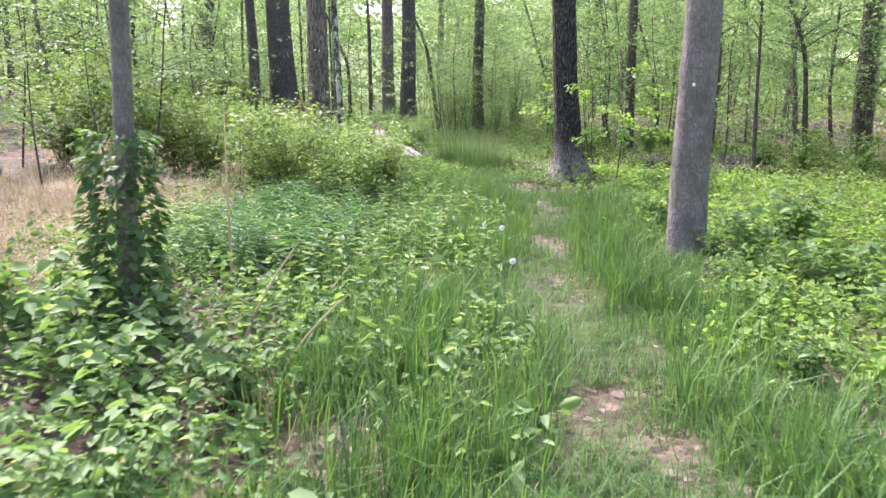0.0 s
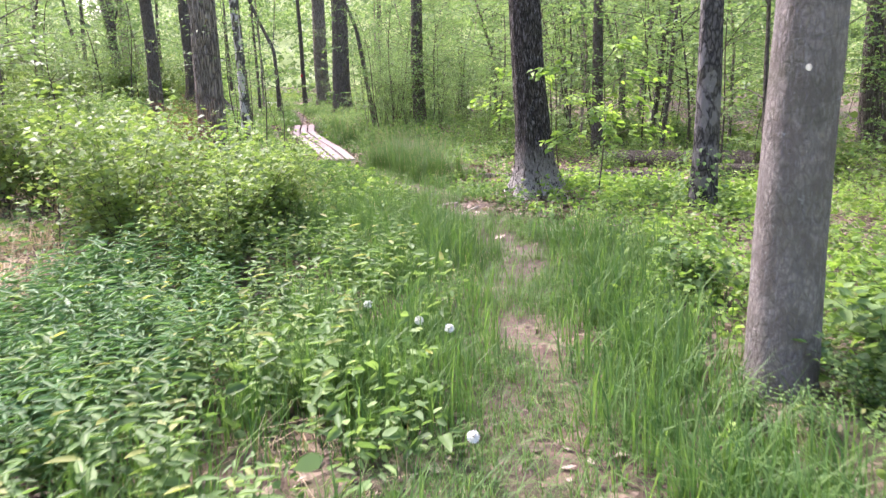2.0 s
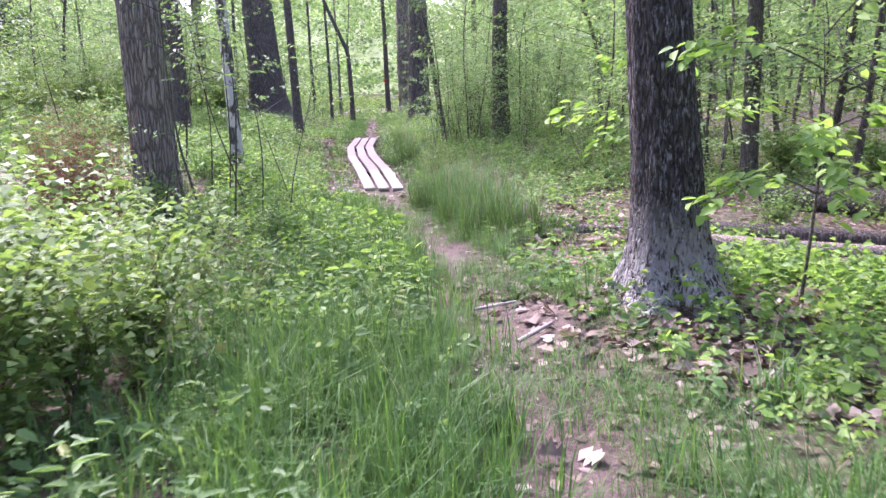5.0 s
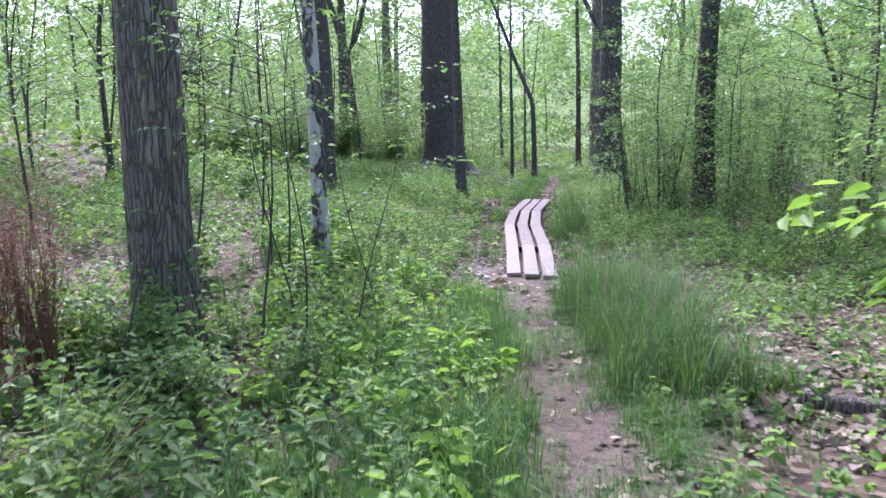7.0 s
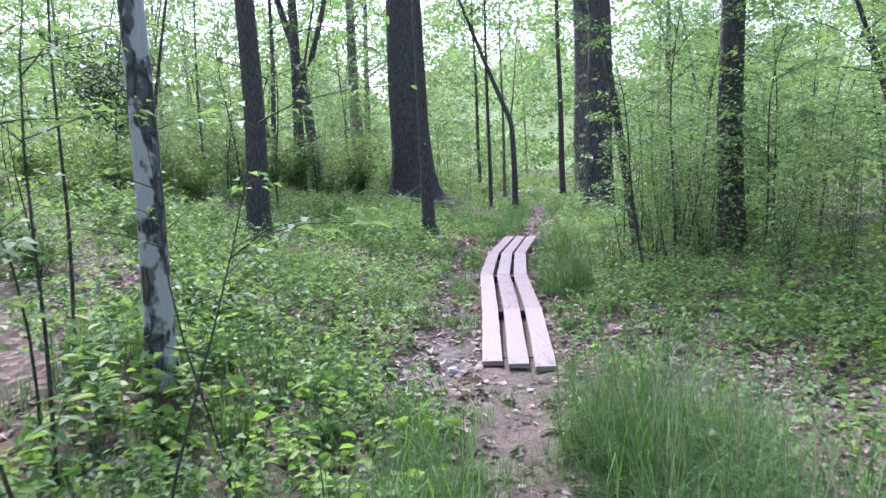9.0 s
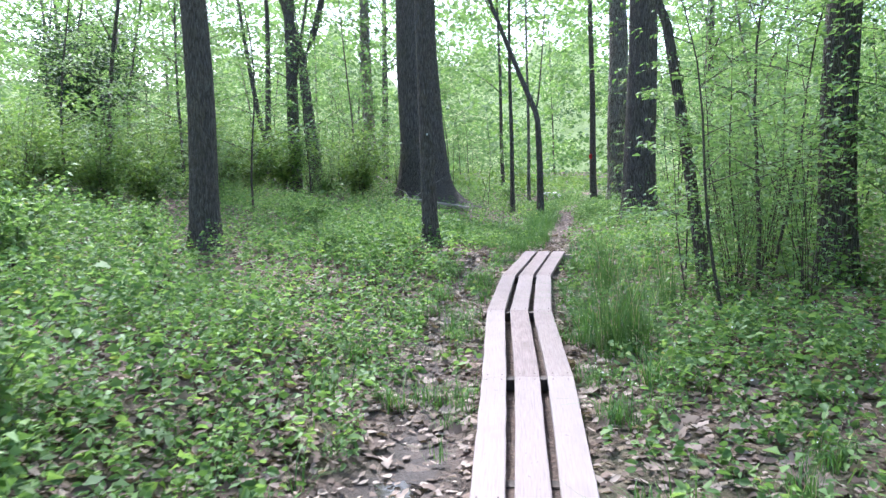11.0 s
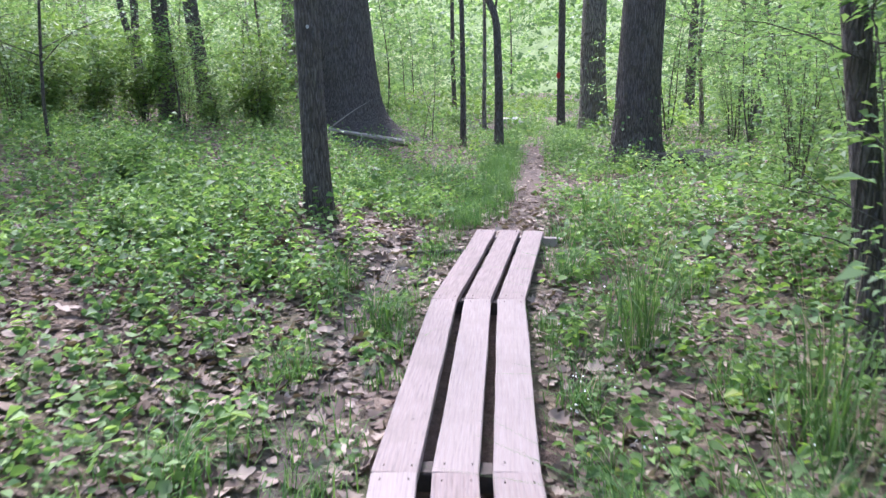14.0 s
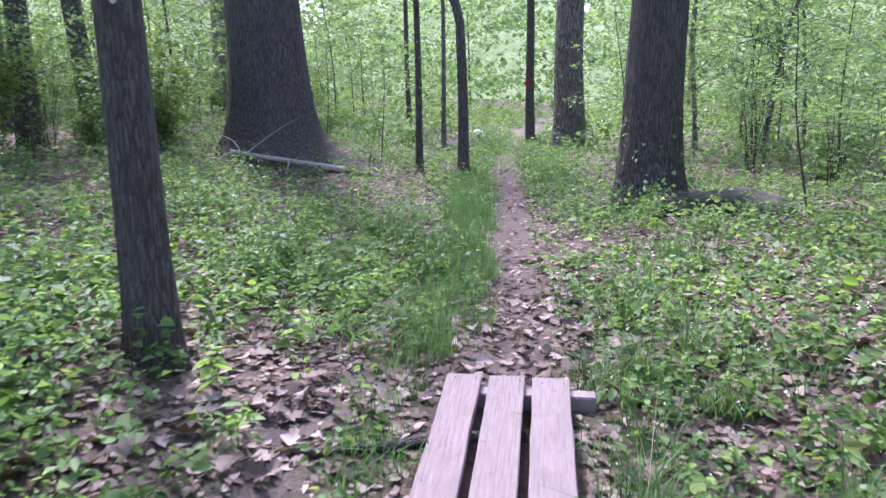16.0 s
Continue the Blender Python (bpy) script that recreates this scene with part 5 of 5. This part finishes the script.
grass("low_grass", P, GREEN_GRASS, rg, 0.22, 0.009, 0.7, "low grass on the trail's edge under the trees", 12)
P, d = field(1700, -5.5, -0.8, 26, 33, rg, lambda x, y, d: glade(x, y) * np.clip(0.25 + patchy(x, y, 1.3, 17), 0, 1) * np.clip(1.3 - 3 * mud_at(x, y), 0, 1))
herbs("fresh_herbs", P, GREEN_HERB, rg, 0.26, 0.062, 11, "fresh broad-leaved herbs round a slim trunk", 0.66, True)
P, d = field(420, 0.5, 3.2, 21, 31, rg, lambda x, y, d: 0 * d + 0.8)
herbs("white_flowers", P + [0, 0, 0.08], PETAL, rg, 0.16, 0.014, 3, "tiny white woodland flowers beside the walkway", 0.9)
P, d = field(23000, -11, 9, 18, 44, rg, lambda x, y, d: glade(x, y) * np.clip((np.abs(d) - 0.6) / 1.6, 0, 1) * np.clip(1.5 * patchy(x, y, 1.0, 6) - 0.15, 0, 1) * np.where(d < 0, 0.95, 0.75) * dry(x, y))
herbs("woodland_cover", P, GREEN_HERB, rg, 0.4, 0.062, 11, "green herb layer spreading under the trees", 0.6)
P, d = field(5200, 3.4, 11, 8, 27, rg, lambda x, y, d: np.clip(1.5 * patchy(x, y, 0.9, 26) - 0.1, 0, 1))
herbs("wood_edge_herbs", P, GREEN_BUSH, rg, 0.5, 0.062, 12, "knee-high green growth under the trees beyond the logs", 0.6)
P, d = field(1500, -6, 6, 11, 40, rg, lambda x, y, d: np.clip((np.abs(d) - 0.5) / 0.8, 0, 1) * np.clip(patchy(x, y, 1.7, 8) * 1.5 - 0.4, 0, 1) * dry(x, y))
herbs("bright_seedlings", P, GREEN_LIME, rg, 0.22, 0.068, 9, "bright green seedlings among leaf litter", 0.7, True)
P, d = field(10500, -36, 36, -8, 80, rg, lambda x, y, d: 1.0 * ((np.abs(d) > 8) | (y > 43) | (y < -2)) * (np.abs(d) > 1.2) * np.where(y < 0, 0.3, 1))
herbs("far_undergrowth", P, GREEN_BUSH, rg, 0.9, 0.18, 8, "undergrowth deep in the woods", 0.6)
rb = np.random.default_rng(77)
P, d = field(1500, -4.2, -0.9, 26.2, 31.5, rb, lambda x, y, d: np.clip(1.3 - (np.hypot(x + 4.4, y - 28.5) / 1.7) ** 2, 0, 1) * np.clip(0.3 + patchy(x, y, 1.7, 81), 0, 1))
herbs("trunk_foot_herbs", P, GREEN_HERB, rb, 0.26, 0.058, 11, "fresh leafy herbs crowding round a slim trunk's foot", 0.64, True)
P, d = field(4200, -9, 9, 42, 85, rb, lambda x, y, d: np.clip((np.abs(d) - 0.2) / 0.6, 0, 1) * np.clip(0.5 + patchy(x, y, 0.6, 71), 0, 1))
herbs("far_undergrowth", P, GREEN_HERB, rb, 0.4, 0.12, 9, "fresh green growth on the far woodland floor", 0.6)
P, d = field(1000, 0.5, 3.2, 11.2, 15.2, rb, lambda x, y, d: np.clip(0.25 + patchy(x, y, 1.5, 51), 0, 1) * np.clip(np.hypot(x - 2.16, y - 13.1) * 2 - 0.5, 0, 1))
herbs("oak_foot_herbs", P, GREEN_HERB, rb, 0.2, 0.065, 10, "bright low herbs between the trail and the oak", 0.66, True)
P, d = field(2300, 0.5, 4.4, 2.6, 9.5, rb, lambda x, y, d: 0.35 + 0.65 * patchy(x, y, 1.6, 3))
herbs("bright_herbs", P, GREEN_LIME, rb, 0.2, 0.06, 9, "low bright herbs round the foot of the beech", 0.6, True)
P, d = field(1500, -2.2, -0.35, -1, 9.5, rb, lambda x, y, d: np.clip(1.6 * patchy(x, y, 2.1, 61) - 0.35, 0, 1))
herbs("mixed_herbs", P, GREEN_HERB, rb, 0.34, 0.075, 10, "broad green leaves mixed into the tall grass", 0.5, True)
P, d = litter_field(700, -2.4, -0.35, -1, 10, rb, lambda x, y, d: np.clip(1.5 * patchy(x, y, 1.9, 63) - 0.4, 0, 1))
grass("dry_grass", P, STRAW, rb, 0.2, 0.004, 1.1, "dead straw blades among the green grass", 6, 0.07)
P, d = field(500, 0.5, 2.9, 2.6, 8.0, rb, lambda x, y, d: 0.3 + 0.7 * patchy(x, y, 1.9, 5))
grass("low_grass", P, GREEN_GRASS, rb, 0.22, 0.006, 0.8, "low grass round the foot of the beech", 12)
P, d = field(1700, -1.0, 1.0, 21.2, 31.0, rb, lambda x, y, d: np.clip(1.2 - np.abs(np.abs(d) - 0.58) / 0.28, 0, 1) * np.clip(patchy(x, y, 2.6, 31) * 2 - 0.6, 0, 1))
grass("low_grass", P, GREEN_GRASS, rb, 0.17, 0.006, 0.8, "small grass tufts along the edges of the walkway", 14)
P, d = field(900, -1.6, 1.6, 22.5, 31.5, rb, lambda x, y, d: np.clip((np.abs(d) - 0.45) / 0.2, 0, 1) * np.clip(patchy(x, y, 3.1, 37) * 1.8 - 0.5, 0, 1))
herbs("walkway_herbs", P, GREEN_HERB, rb, 0.1, 0.05, 7, "small seedlings in the leaf litter beside the walkway", 0.6, True)
P, d = field(1500, -0.9, 0.9, 33.5, 52, rb, lambda x, y, d: np.clip(np.interp(y, [33.5, 37, 41, 46], [0.1, 0.3, 0.8, 1]) + np.abs(d) - 0.3, 0, 1) * np.clip(0.3 + patchy(x, y, 1.8, 41), 0, 1))
herbs("trailside_herbs", P, GREEN_HERB, rb, 0.16, 0.06, 8, "low green herbs closing over the far trail", 0.6)
# litter
P, d = litter_field(120000, -6, 6, -2.6, 40, rg, lambda x, y, d: np.maximum(np.clip(patchy(x, y, 0.8, 9) * 1.3, 0.25, 1), np.clip(mud_at(x, y) * 1.5, 0, 1)) * np.interp(y, [-1, 8, 12, 40], [0.2, 0.25, 0.9, 0.8]) * np.where(np.abs(d) < 0.28, np.where(y > 29.3, 0.6, 0.3), 1)
             * np.where(mud_at(x, y) > 0.4, np.where(y < 21.6, 0.14, 0.45), 1) * np.interp(np.abs(d), [0, 2.5, 6], [1, 1, 0.5]))
Pb, db = litter_field(8500, -2.6, 2.3, 19.8, 32.5, rg, lambda x, y, d: np.maximum(np.clip(patchy(x, y, 1.2, 2) * 1.5 - 0.2, 0, 1), np.clip(mud_at(x, y) * 1.4, 0, 0.5)) * np.where(np.abs(d) < 0.3, 0.35, 1) * np.where((mud_at(x, y) > 0.4) & (y < 21.6), 0.16, 1))
Pc, dc = litter_field(5000, -2.2, 2.6, 11, 19.6, rg, lambda x, y, d: np.clip(patchy(x, y, 1.2, 2) * 1.5 - 0.2, 0, 1) * np.where(np.abs(d) < 0.3, 0.45, 1) * np.where(d > 0, 1, 0.5))
Pb = np.concatenate([Pb, Pc])
Pb = Pb + np.stack([0 * Pb[:, 0], 0 * Pb[:, 0], 0.02 - 0.045 * mud_at(Pb[:, 0], Pb[:, 1]) - 0.028 * bare_at(Pb[:, 0], Pb[:, 1])], 1)
ab = rg.uniform(0, 2 * np.pi, len(Pb))
Db = np.stack([np.cos(ab), np.sin(ab), rg.uniform(-0.12, 0.2, len(ab))], 1)
tagged(new("fallen_oak_leaves", quads("fallen_oak_leaves", *lobed_leaves(Pb, Db, rg.normal(0, 0.4, (len(ab), 3)) + [0, 0, 1], rg.uniform(0.05, 0.145, len(ab)), rg), LITTER, True)),
       "curled lobed brown oak leaves lying beside trail and walkway", "leaf litter", kind="stuff")
Pd, dd = litter_field(48000, -4.6, 4.2, 19.5, 36, rg, lambda x, y, d: np.clip(0.35 + patchy(x, y, 1.4, 44), 0, 1) * np.where(np.abs(d) < 0.3, 0.3, 1) * np.where(mud_at(x, y) > 0.4, 0.5, 1))
P, d = np.concatenate([P, Pd]), np.concatenate([d, dd])
P = P + np.stack([0 * d, 0 * d, 0.012 - 0.045 * mud_at(P[:, 0], P[:, 1]) - 0.028 * bare_at(P[:, 0], P[:, 1])], 1)
a = rg.uniform(0, 2 * np.pi, len(P))
D = np.stack([np.cos(a), np.sin(a), rg.uniform(-0.1, 0.25, len(a))], 1)
L = rg.uniform(0.025, 0.08, len(a))
tagged(new("leaf_litter", quads("leaf_litter", *leaves(P, D, rg.normal(0, 0.26, (len(a), 3)) + [0, 0, 1], L, L * rg.uniform(0.5, 1.0, len(a)), rg.uniform(-0.1, 0.2, (len(a), 1)), rg.uniform(-0.2, 0.3, (len(a), 1)), True, rg), LITTER)),
       "dry tan and brown fallen leaves on the forest floor", "leaf litter", kind="stuff")


# ---- the far woods that close the view ----
def far_woods():
    """Sprays of leaves in level layers, nearer ones finer, and paler masses behind."""
    rnd = np.random.default_rng(77)
    P, L, N = [], [], []
    for n, r0, r1, top, per, wide, leaf, tip in ((4300, 26, 58, 12, 40, 1.0, 0.145, 0.5), (2600, 52, 95, 19, 34, 1.9, 0.38, 0.8), (1300, 88, 128, 27, 46, 4.0, 0.75, 1.4)):
        a = np.where(rnd.uniform(size=n) < 0.84, rnd.uniform(-0.95, 0.95, n), rnd.uniform(0, 2 * np.pi, n))
        R = rnd.uniform(r0, r1, n)
        x, y = -2 + R * np.sin(a), 16 + R * np.cos(a)
        h = top * rnd.uniform(0.02, 1, n) ** 1.1
        puff = np.sin(x * 0.5 + h) * np.sin(y * 0.4 + h * 1.7) + 0.6 * np.sin(x * 0.23 - y * 0.3 + h)
        ok = (puff > -0.75 + 0.5 * h / top) & (np.abs(x - trail_x(y)) > np.where(h < 5, 2.6, 0.4))
        x, y, h = x[ok], y[ok], h[ok]
        k = np.repeat(np.arange(len(x)), per)
        b, q = rnd.uniform(0, 2 * np.pi, len(k)), wide * rnd.uniform(0.5, 1.3, len(x))[k] * np.sqrt(rnd.uniform(0, 1, len(k)))
        P.append(np.stack([x[k] + np.cos(b) * q, y[k] + np.sin(b) * q, ground_z(x[k], y[k]) + h[k] + rnd.normal(0, 0.11 * wide, len(k)) - 0.12 * q], 1))
        L.append(leaf * rnd.uniform(0.6, 1.4, len(k)))
        N.append(rnd.normal(0, tip, (len(k), 3)) + [0, 0, 1])
    P, L, N = np.concatenate(P), np.concatenate(L), np.concatenate(N)
    n = len(P)
    b = rnd.uniform(0, 2 * np.pi, n)
    D = np.stack([np.cos(b), np.sin(b), rnd.uniform(-0.7, 0.1, n)], 1)
    tagged(new("far_woods", quads("far_woods", *leaves(P, D, N, L, L * 0.62, six=False), GREEN_TREE)), "pale green woodland foliage between the trunks", "woodland", kind="stuff")


far_woods()


def glowing_haze_ring():
    """An added ring that closes the view beyond the last trees, haze painted in."""
    m, nt, bsdf = nodes_of("glowing_haze_woods")
    pos = nt.nodes.new("ShaderNodeNewGeometry").outputs["Position"]
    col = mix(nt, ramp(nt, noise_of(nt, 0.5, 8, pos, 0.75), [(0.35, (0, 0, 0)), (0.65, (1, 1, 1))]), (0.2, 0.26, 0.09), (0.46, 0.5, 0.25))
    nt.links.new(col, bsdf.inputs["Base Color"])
    # pale greens plus a faint glow of the surface stand for haze
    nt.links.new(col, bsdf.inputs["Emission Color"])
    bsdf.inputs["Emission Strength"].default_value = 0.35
    bsdf.inputs["Roughness"].default_value = 1.0
    rnd = np.random.default_rng(12)
    n = 720
    a = np.linspace(0, 2 * np.pi, n, endpoint=False)
    top = 22 + 3.5 * np.sin(a * 23) + 3 * np.sin(a * 41 + 1) + 2 * np.sin(a * 97 + 2) + rnd.uniform(-1.6, 1.6, n)
    rows = [np.stack([-2 + (140 + 6 * f) * np.sin(a), 16 + (140 + 6 * f) * np.cos(a), -4 + (top + 4) * f], 1) for f in (0.0, 0.5, 1.0)]
    i, j = np.meshgrid(np.arange(2), np.arange(n), indexing="ij")
    F = np.stack([i * n + j, i * n + (j + 1) % n, (i + 1) * n + (j + 1) % n, (i + 1) * n + j], -1).reshape(-1, 4)
    tagged(new("backdrop", quads("backdrop", np.concatenate(rows), F, m, True)), "faintly glowing pale green backdrop ring standing for hazy distant woods", "backdrop", kind="structure")


glowing_haze_ring()


# ---- fallen wood, stones, flowers ----
def fallen(name, a, b, r0, r1, material, label, category="fallen wood", sag=0.02, sides=12, ridges=0.05, seed=0, lift=0.6, twigs=(), held=0.0):
    """A log or stick lying on the ground between two places."""
    s = np.linspace(0, 1, 14)
    x, y = a[0] + (b[0] - a[0]) * s, a[1] + (b[1] - a[1]) * s
    w = np.random.default_rng(seed).normal(0, sag, 2)
    r = r0 + (r1 - r0) * s
    x, y = x + w[0] * np.sin(s * 6), y + w[1] * np.sin(s * 5)
    za, zb = gz(*a), gz(*b)
    z = za + (zb - za) * s + r * lift + 0.01 + held
    pts = np.stack([x, y, z], 1)
    o = pts.mean(0)
    t = thing(name, Matrix.Translation(o), label, category)
    V, F = tube(pts - o, r, sides, ridges, 5, seed)
    ends = []
    for ring, flip in ((np.arange(sides), 1), (len(V) - sides + np.arange(sides), -1)):
        c = len(V)
        V = np.concatenate([V, V[ring].mean(0)[None]])
        for k in range(0, sides, 2):
            ends.append([ring[k], ring[(k + 1) % sides], ring[(k + 2) % sides], c][::flip])
    mesh_part("trunk" if r0 > 0.05 else "stick_body", quads("trunk", V, np.concatenate([F, ends]), material, True), t)
    for f, e, r_ in twigs:
        p0 = np.array([np.interp(f, s, pts[:, i]) for i in range(3)]) - o
        u = np.linspace(0, 1, 7)[:, None]
        q = p0 + np.array(e) * u + np.array([0.04, 0.02, 0.05]) * np.sin(u * 4)
        mesh_part("twig", quads("twig", *tube(q, r_ * (1.1 - u[:, 0]), 5), material, True), t)
    return t


fallen("fallen_log", (4.6, 18.3), (6.55, 15.8), 0.17, 0.19, BARK_OAK, "grey fallen log lying in the undergrowth", seed=1)
fallen("fallen_log", (5.3, 15.3), (6.5, 14.9), 0.14, 0.13, BARK_OAK, "short cut dark log beside a longer one", seed=2)
fallen("fallen_log", (2.9, 15.3), (4.9, 14.5), 0.09, 0.07, DEADWOOD, "rotting reddish log behind an oak", seed=3)
fallen("fallen_log", (3.3, 16.2), (5.0, 15.2), 0.1, 0.08, BARK_OAK, "dark rotting log on leaf litter", seed=4)
fallen("broken_log", (1.8, 16.45), (2.4, 16.25), 0.06, 0.05, BARK_ASH, "broken grey log beside the trail", seed=5, twigs=[(0.6, (-0.1, 0.1, 0.15), 0.01)])
fallen("stick", (0.84, 13.25), (1.16, 13.38), 0.014, 0.01, PALEWOOD, "pale dry stick lying on the trail", "stick", 0.005, 6, 0.02, 6)
fallen("stick", (1.14, 12.5), (1.37, 12.78), 0.016, 0.012, PALEWOOD, "pale dry stick lying on the trail", "stick", 0.005, 6, 0.02, 7)
fallen("stick", (2.6, 12.5), (3.3, 12.4), 0.014, 0.01, DEADWOOD, "grey stick on leaf litter", "stick", 0.01, 6, 0.02, 8)
fallen("stick", (-0.9, 11.6), (-0.1, 12.0), 0.008, 0.005, DEADWOOD, "thin dry stick among herbs", "stick", 0.01, 5, 0.02, 9)
fallen("fallen_branch", (-7.9, 36.3), (-6.15, 36.6), 0.03, 0.045, PALEWOOD, "pale barkless branch fallen at the foot of an oak", seed=10, sides=8, held=0.14,
       twigs=[(0.15, (1.0, 0.0, 0.62), 0.016), (0.1, (-0.5, 0.1, 0.35), 0.013), (0.05, (-0.4, -0.2, -0.2), 0.02), (0.5, (0.1, -0.3, -0.22), 0.02)])
fallen("fallen_branch", (-5.75, 45.0), (-4.6, 45.1), 0.04, 0.03, PALEWOOD, "thin branch lying across the trail", seed=11, sides=8)
fallen("fallen_branch", (-2.4, 28.7), (-3.3, 28.3), 0.03, 0.02, BARK_DARK, "dark branch lying beside the walkway", seed=12, sides=7)
fallen("stick", (-3.4, 21.6), (-2.8, 22.2), 0.02, 0.012, DEADWOOD, "grey stick among herbs", "stick", 0.01, 6, 0.02, 13)


def stone(name, x, y, sx, sy, sz, material, label, seed):
    bm = bmesh.new()
    bmesh.ops.create_icosphere(bm, subdivisions=4, radius=1)
    for v in bm.verts:
        n = noise.noise(v.co * 1.3 + Vector((seed, 0, 0))) * 0.3 + noise.noise(v.co * 4 + Vector((0, seed, 0))) * 0.09
        v.co = Vector((v.co.x * sx, v.co.y * sy, v.co.z * sz)) * (1 + n)
    t = thing(name, Matrix.Translation((x, y, gz(x, y) + sz * 0.25)), label, "rock")
    part("stone", bm, material, t, smooth=True)


stone("rock", -0.72, 34.55, 0.72, 0.45, 0.22, STONE, "mossy dark boulder at the foot of an oak", 3)
stone("rock", -1.35, 34.55, 0.3, 0.3, 0.2, STONE, "small mossy dark rock", 8)
stone("rock", -7.0, 52.0, 0.5, 0.4, 0.16, PALE_STONE, "pale flat stone beside the trail", 5)
stone("rock", 2.5, 12.78, 0.045, 0.035, 0.03, PALE_STONE, "small white stone among leaves", 6)
stone("rock", -1.42, 20.62, 0.05, 0.04, 0.03, PALE_STONE, "small pale stone in the mud", 7)


def puddle():
    bm = bmesh.new()
    r = random.Random(4)
    ring = [bm.verts.new((math.cos(a) * 0.42 * r.uniform(0.7, 1.1), math.sin(a) * 0.26 * r.uniform(0.7, 1.1), 0)) for a in [k * math.tau / 26 for k in range(26)]]
    low = [bm.verts.new(v.co * 0.9 - Vector((0, 0, 0.03))) for v in ring]
    bm.faces.new(ring)
    bm.faces.new(low[::-1])
    for k in range(26):
        bm.faces.new((ring[k - 1], low[k - 1], low[k], ring[k]))
    t = thing("puddle", Matrix.Translation((-1.5, 20.95, gz(-1.5, 20.95) - 0.045)), "shallow muddy puddle beside the walkway", "puddle")
    part("water", bm, WATER, t)


puddle()


def dandelion(x, y, h, r, seed):
    rnd = random.Random(seed)
    z = gz(x, y)
    t = thing("dandelion_clock", Matrix.Translation((x, y, z)), "white dandelion seed head on a thin green stalk", "flower", "dandelions")
    s = np.linspace(0, 1, 6)
    tip = (rnd.uniform(-0.04, 0.04), rnd.uniform(-0.04, 0.04), h)
    mesh_part("stalk", quads("stalk", *tube(np.stack([tip[0] * s ** 2, tip[1] * s ** 2, h * s - 0.01], 1), 0.003 * np.ones(6), 5), GREEN_HERB, True), t)
    q = np.random.default_rng(seed)
    W = unit(q.normal(0, 1, (150, 3)))
    O = np.array(tip)[None] + W * r * 0.35
    mesh_part("seed_head", quads("seed_head", *leaves(O, W, q.normal(0, 1, (150, 3)), r * 0.75, r * 0.42, 0.0, 0.0, six=False), FLUFF), t, "fluffy white seed head")


for i, (x, y, h) in enumerate([(0.08, 7.85, 0.3), (0.44, 7.5, 0.28), (0.54, 7.35, 0.27), (0.6, 6.2, 0.2)]):
    dandelion(x, y, h, 0.027, i)


def reed(x, y, h, lean, seed):
    s = np.linspace(0, 1, 10)
    t = thing("dry_stalk", Matrix.Translation((x, y, gz(x, y))), "tall dry straw-coloured stalk standing in grass", "dead stalk", "dry stalks")
    pts = np.stack([lean[0] * s ** 1.5, lean[1] * s ** 1.5, h * s - 0.02], 1)
    mesh_part("stalk", quads("stalk", *tube(pts, 0.012 * (1.1 - 0.8 * s), 6), STRAW, True), t)


for i, (x, y, h, ln) in enumerate([(-1.55, 5.35, 1.45, (0.02, 0)), (-1.2, 4.2, 0.7, (0.35, 0.1)), (-0.9, 3.9, 0.55, (0.4, -0.1)), (-2.0, 12.6, 0.9, (0.3, -0.3)), (-2.4, 13.2, 1.0, (-0.35, -0.2)), (-1.4, 13.2, 0.8, (0.1, -0.3)),
                                   (-0.9, 5.0, 0.4, (0.25, 0.1)), (-3.0, 7.0, 1.0, (0.2, 0)), (-2.6, 12.0, 1.1, (0.25, 0.1))]):
    reed(x, y, h, ln, i)
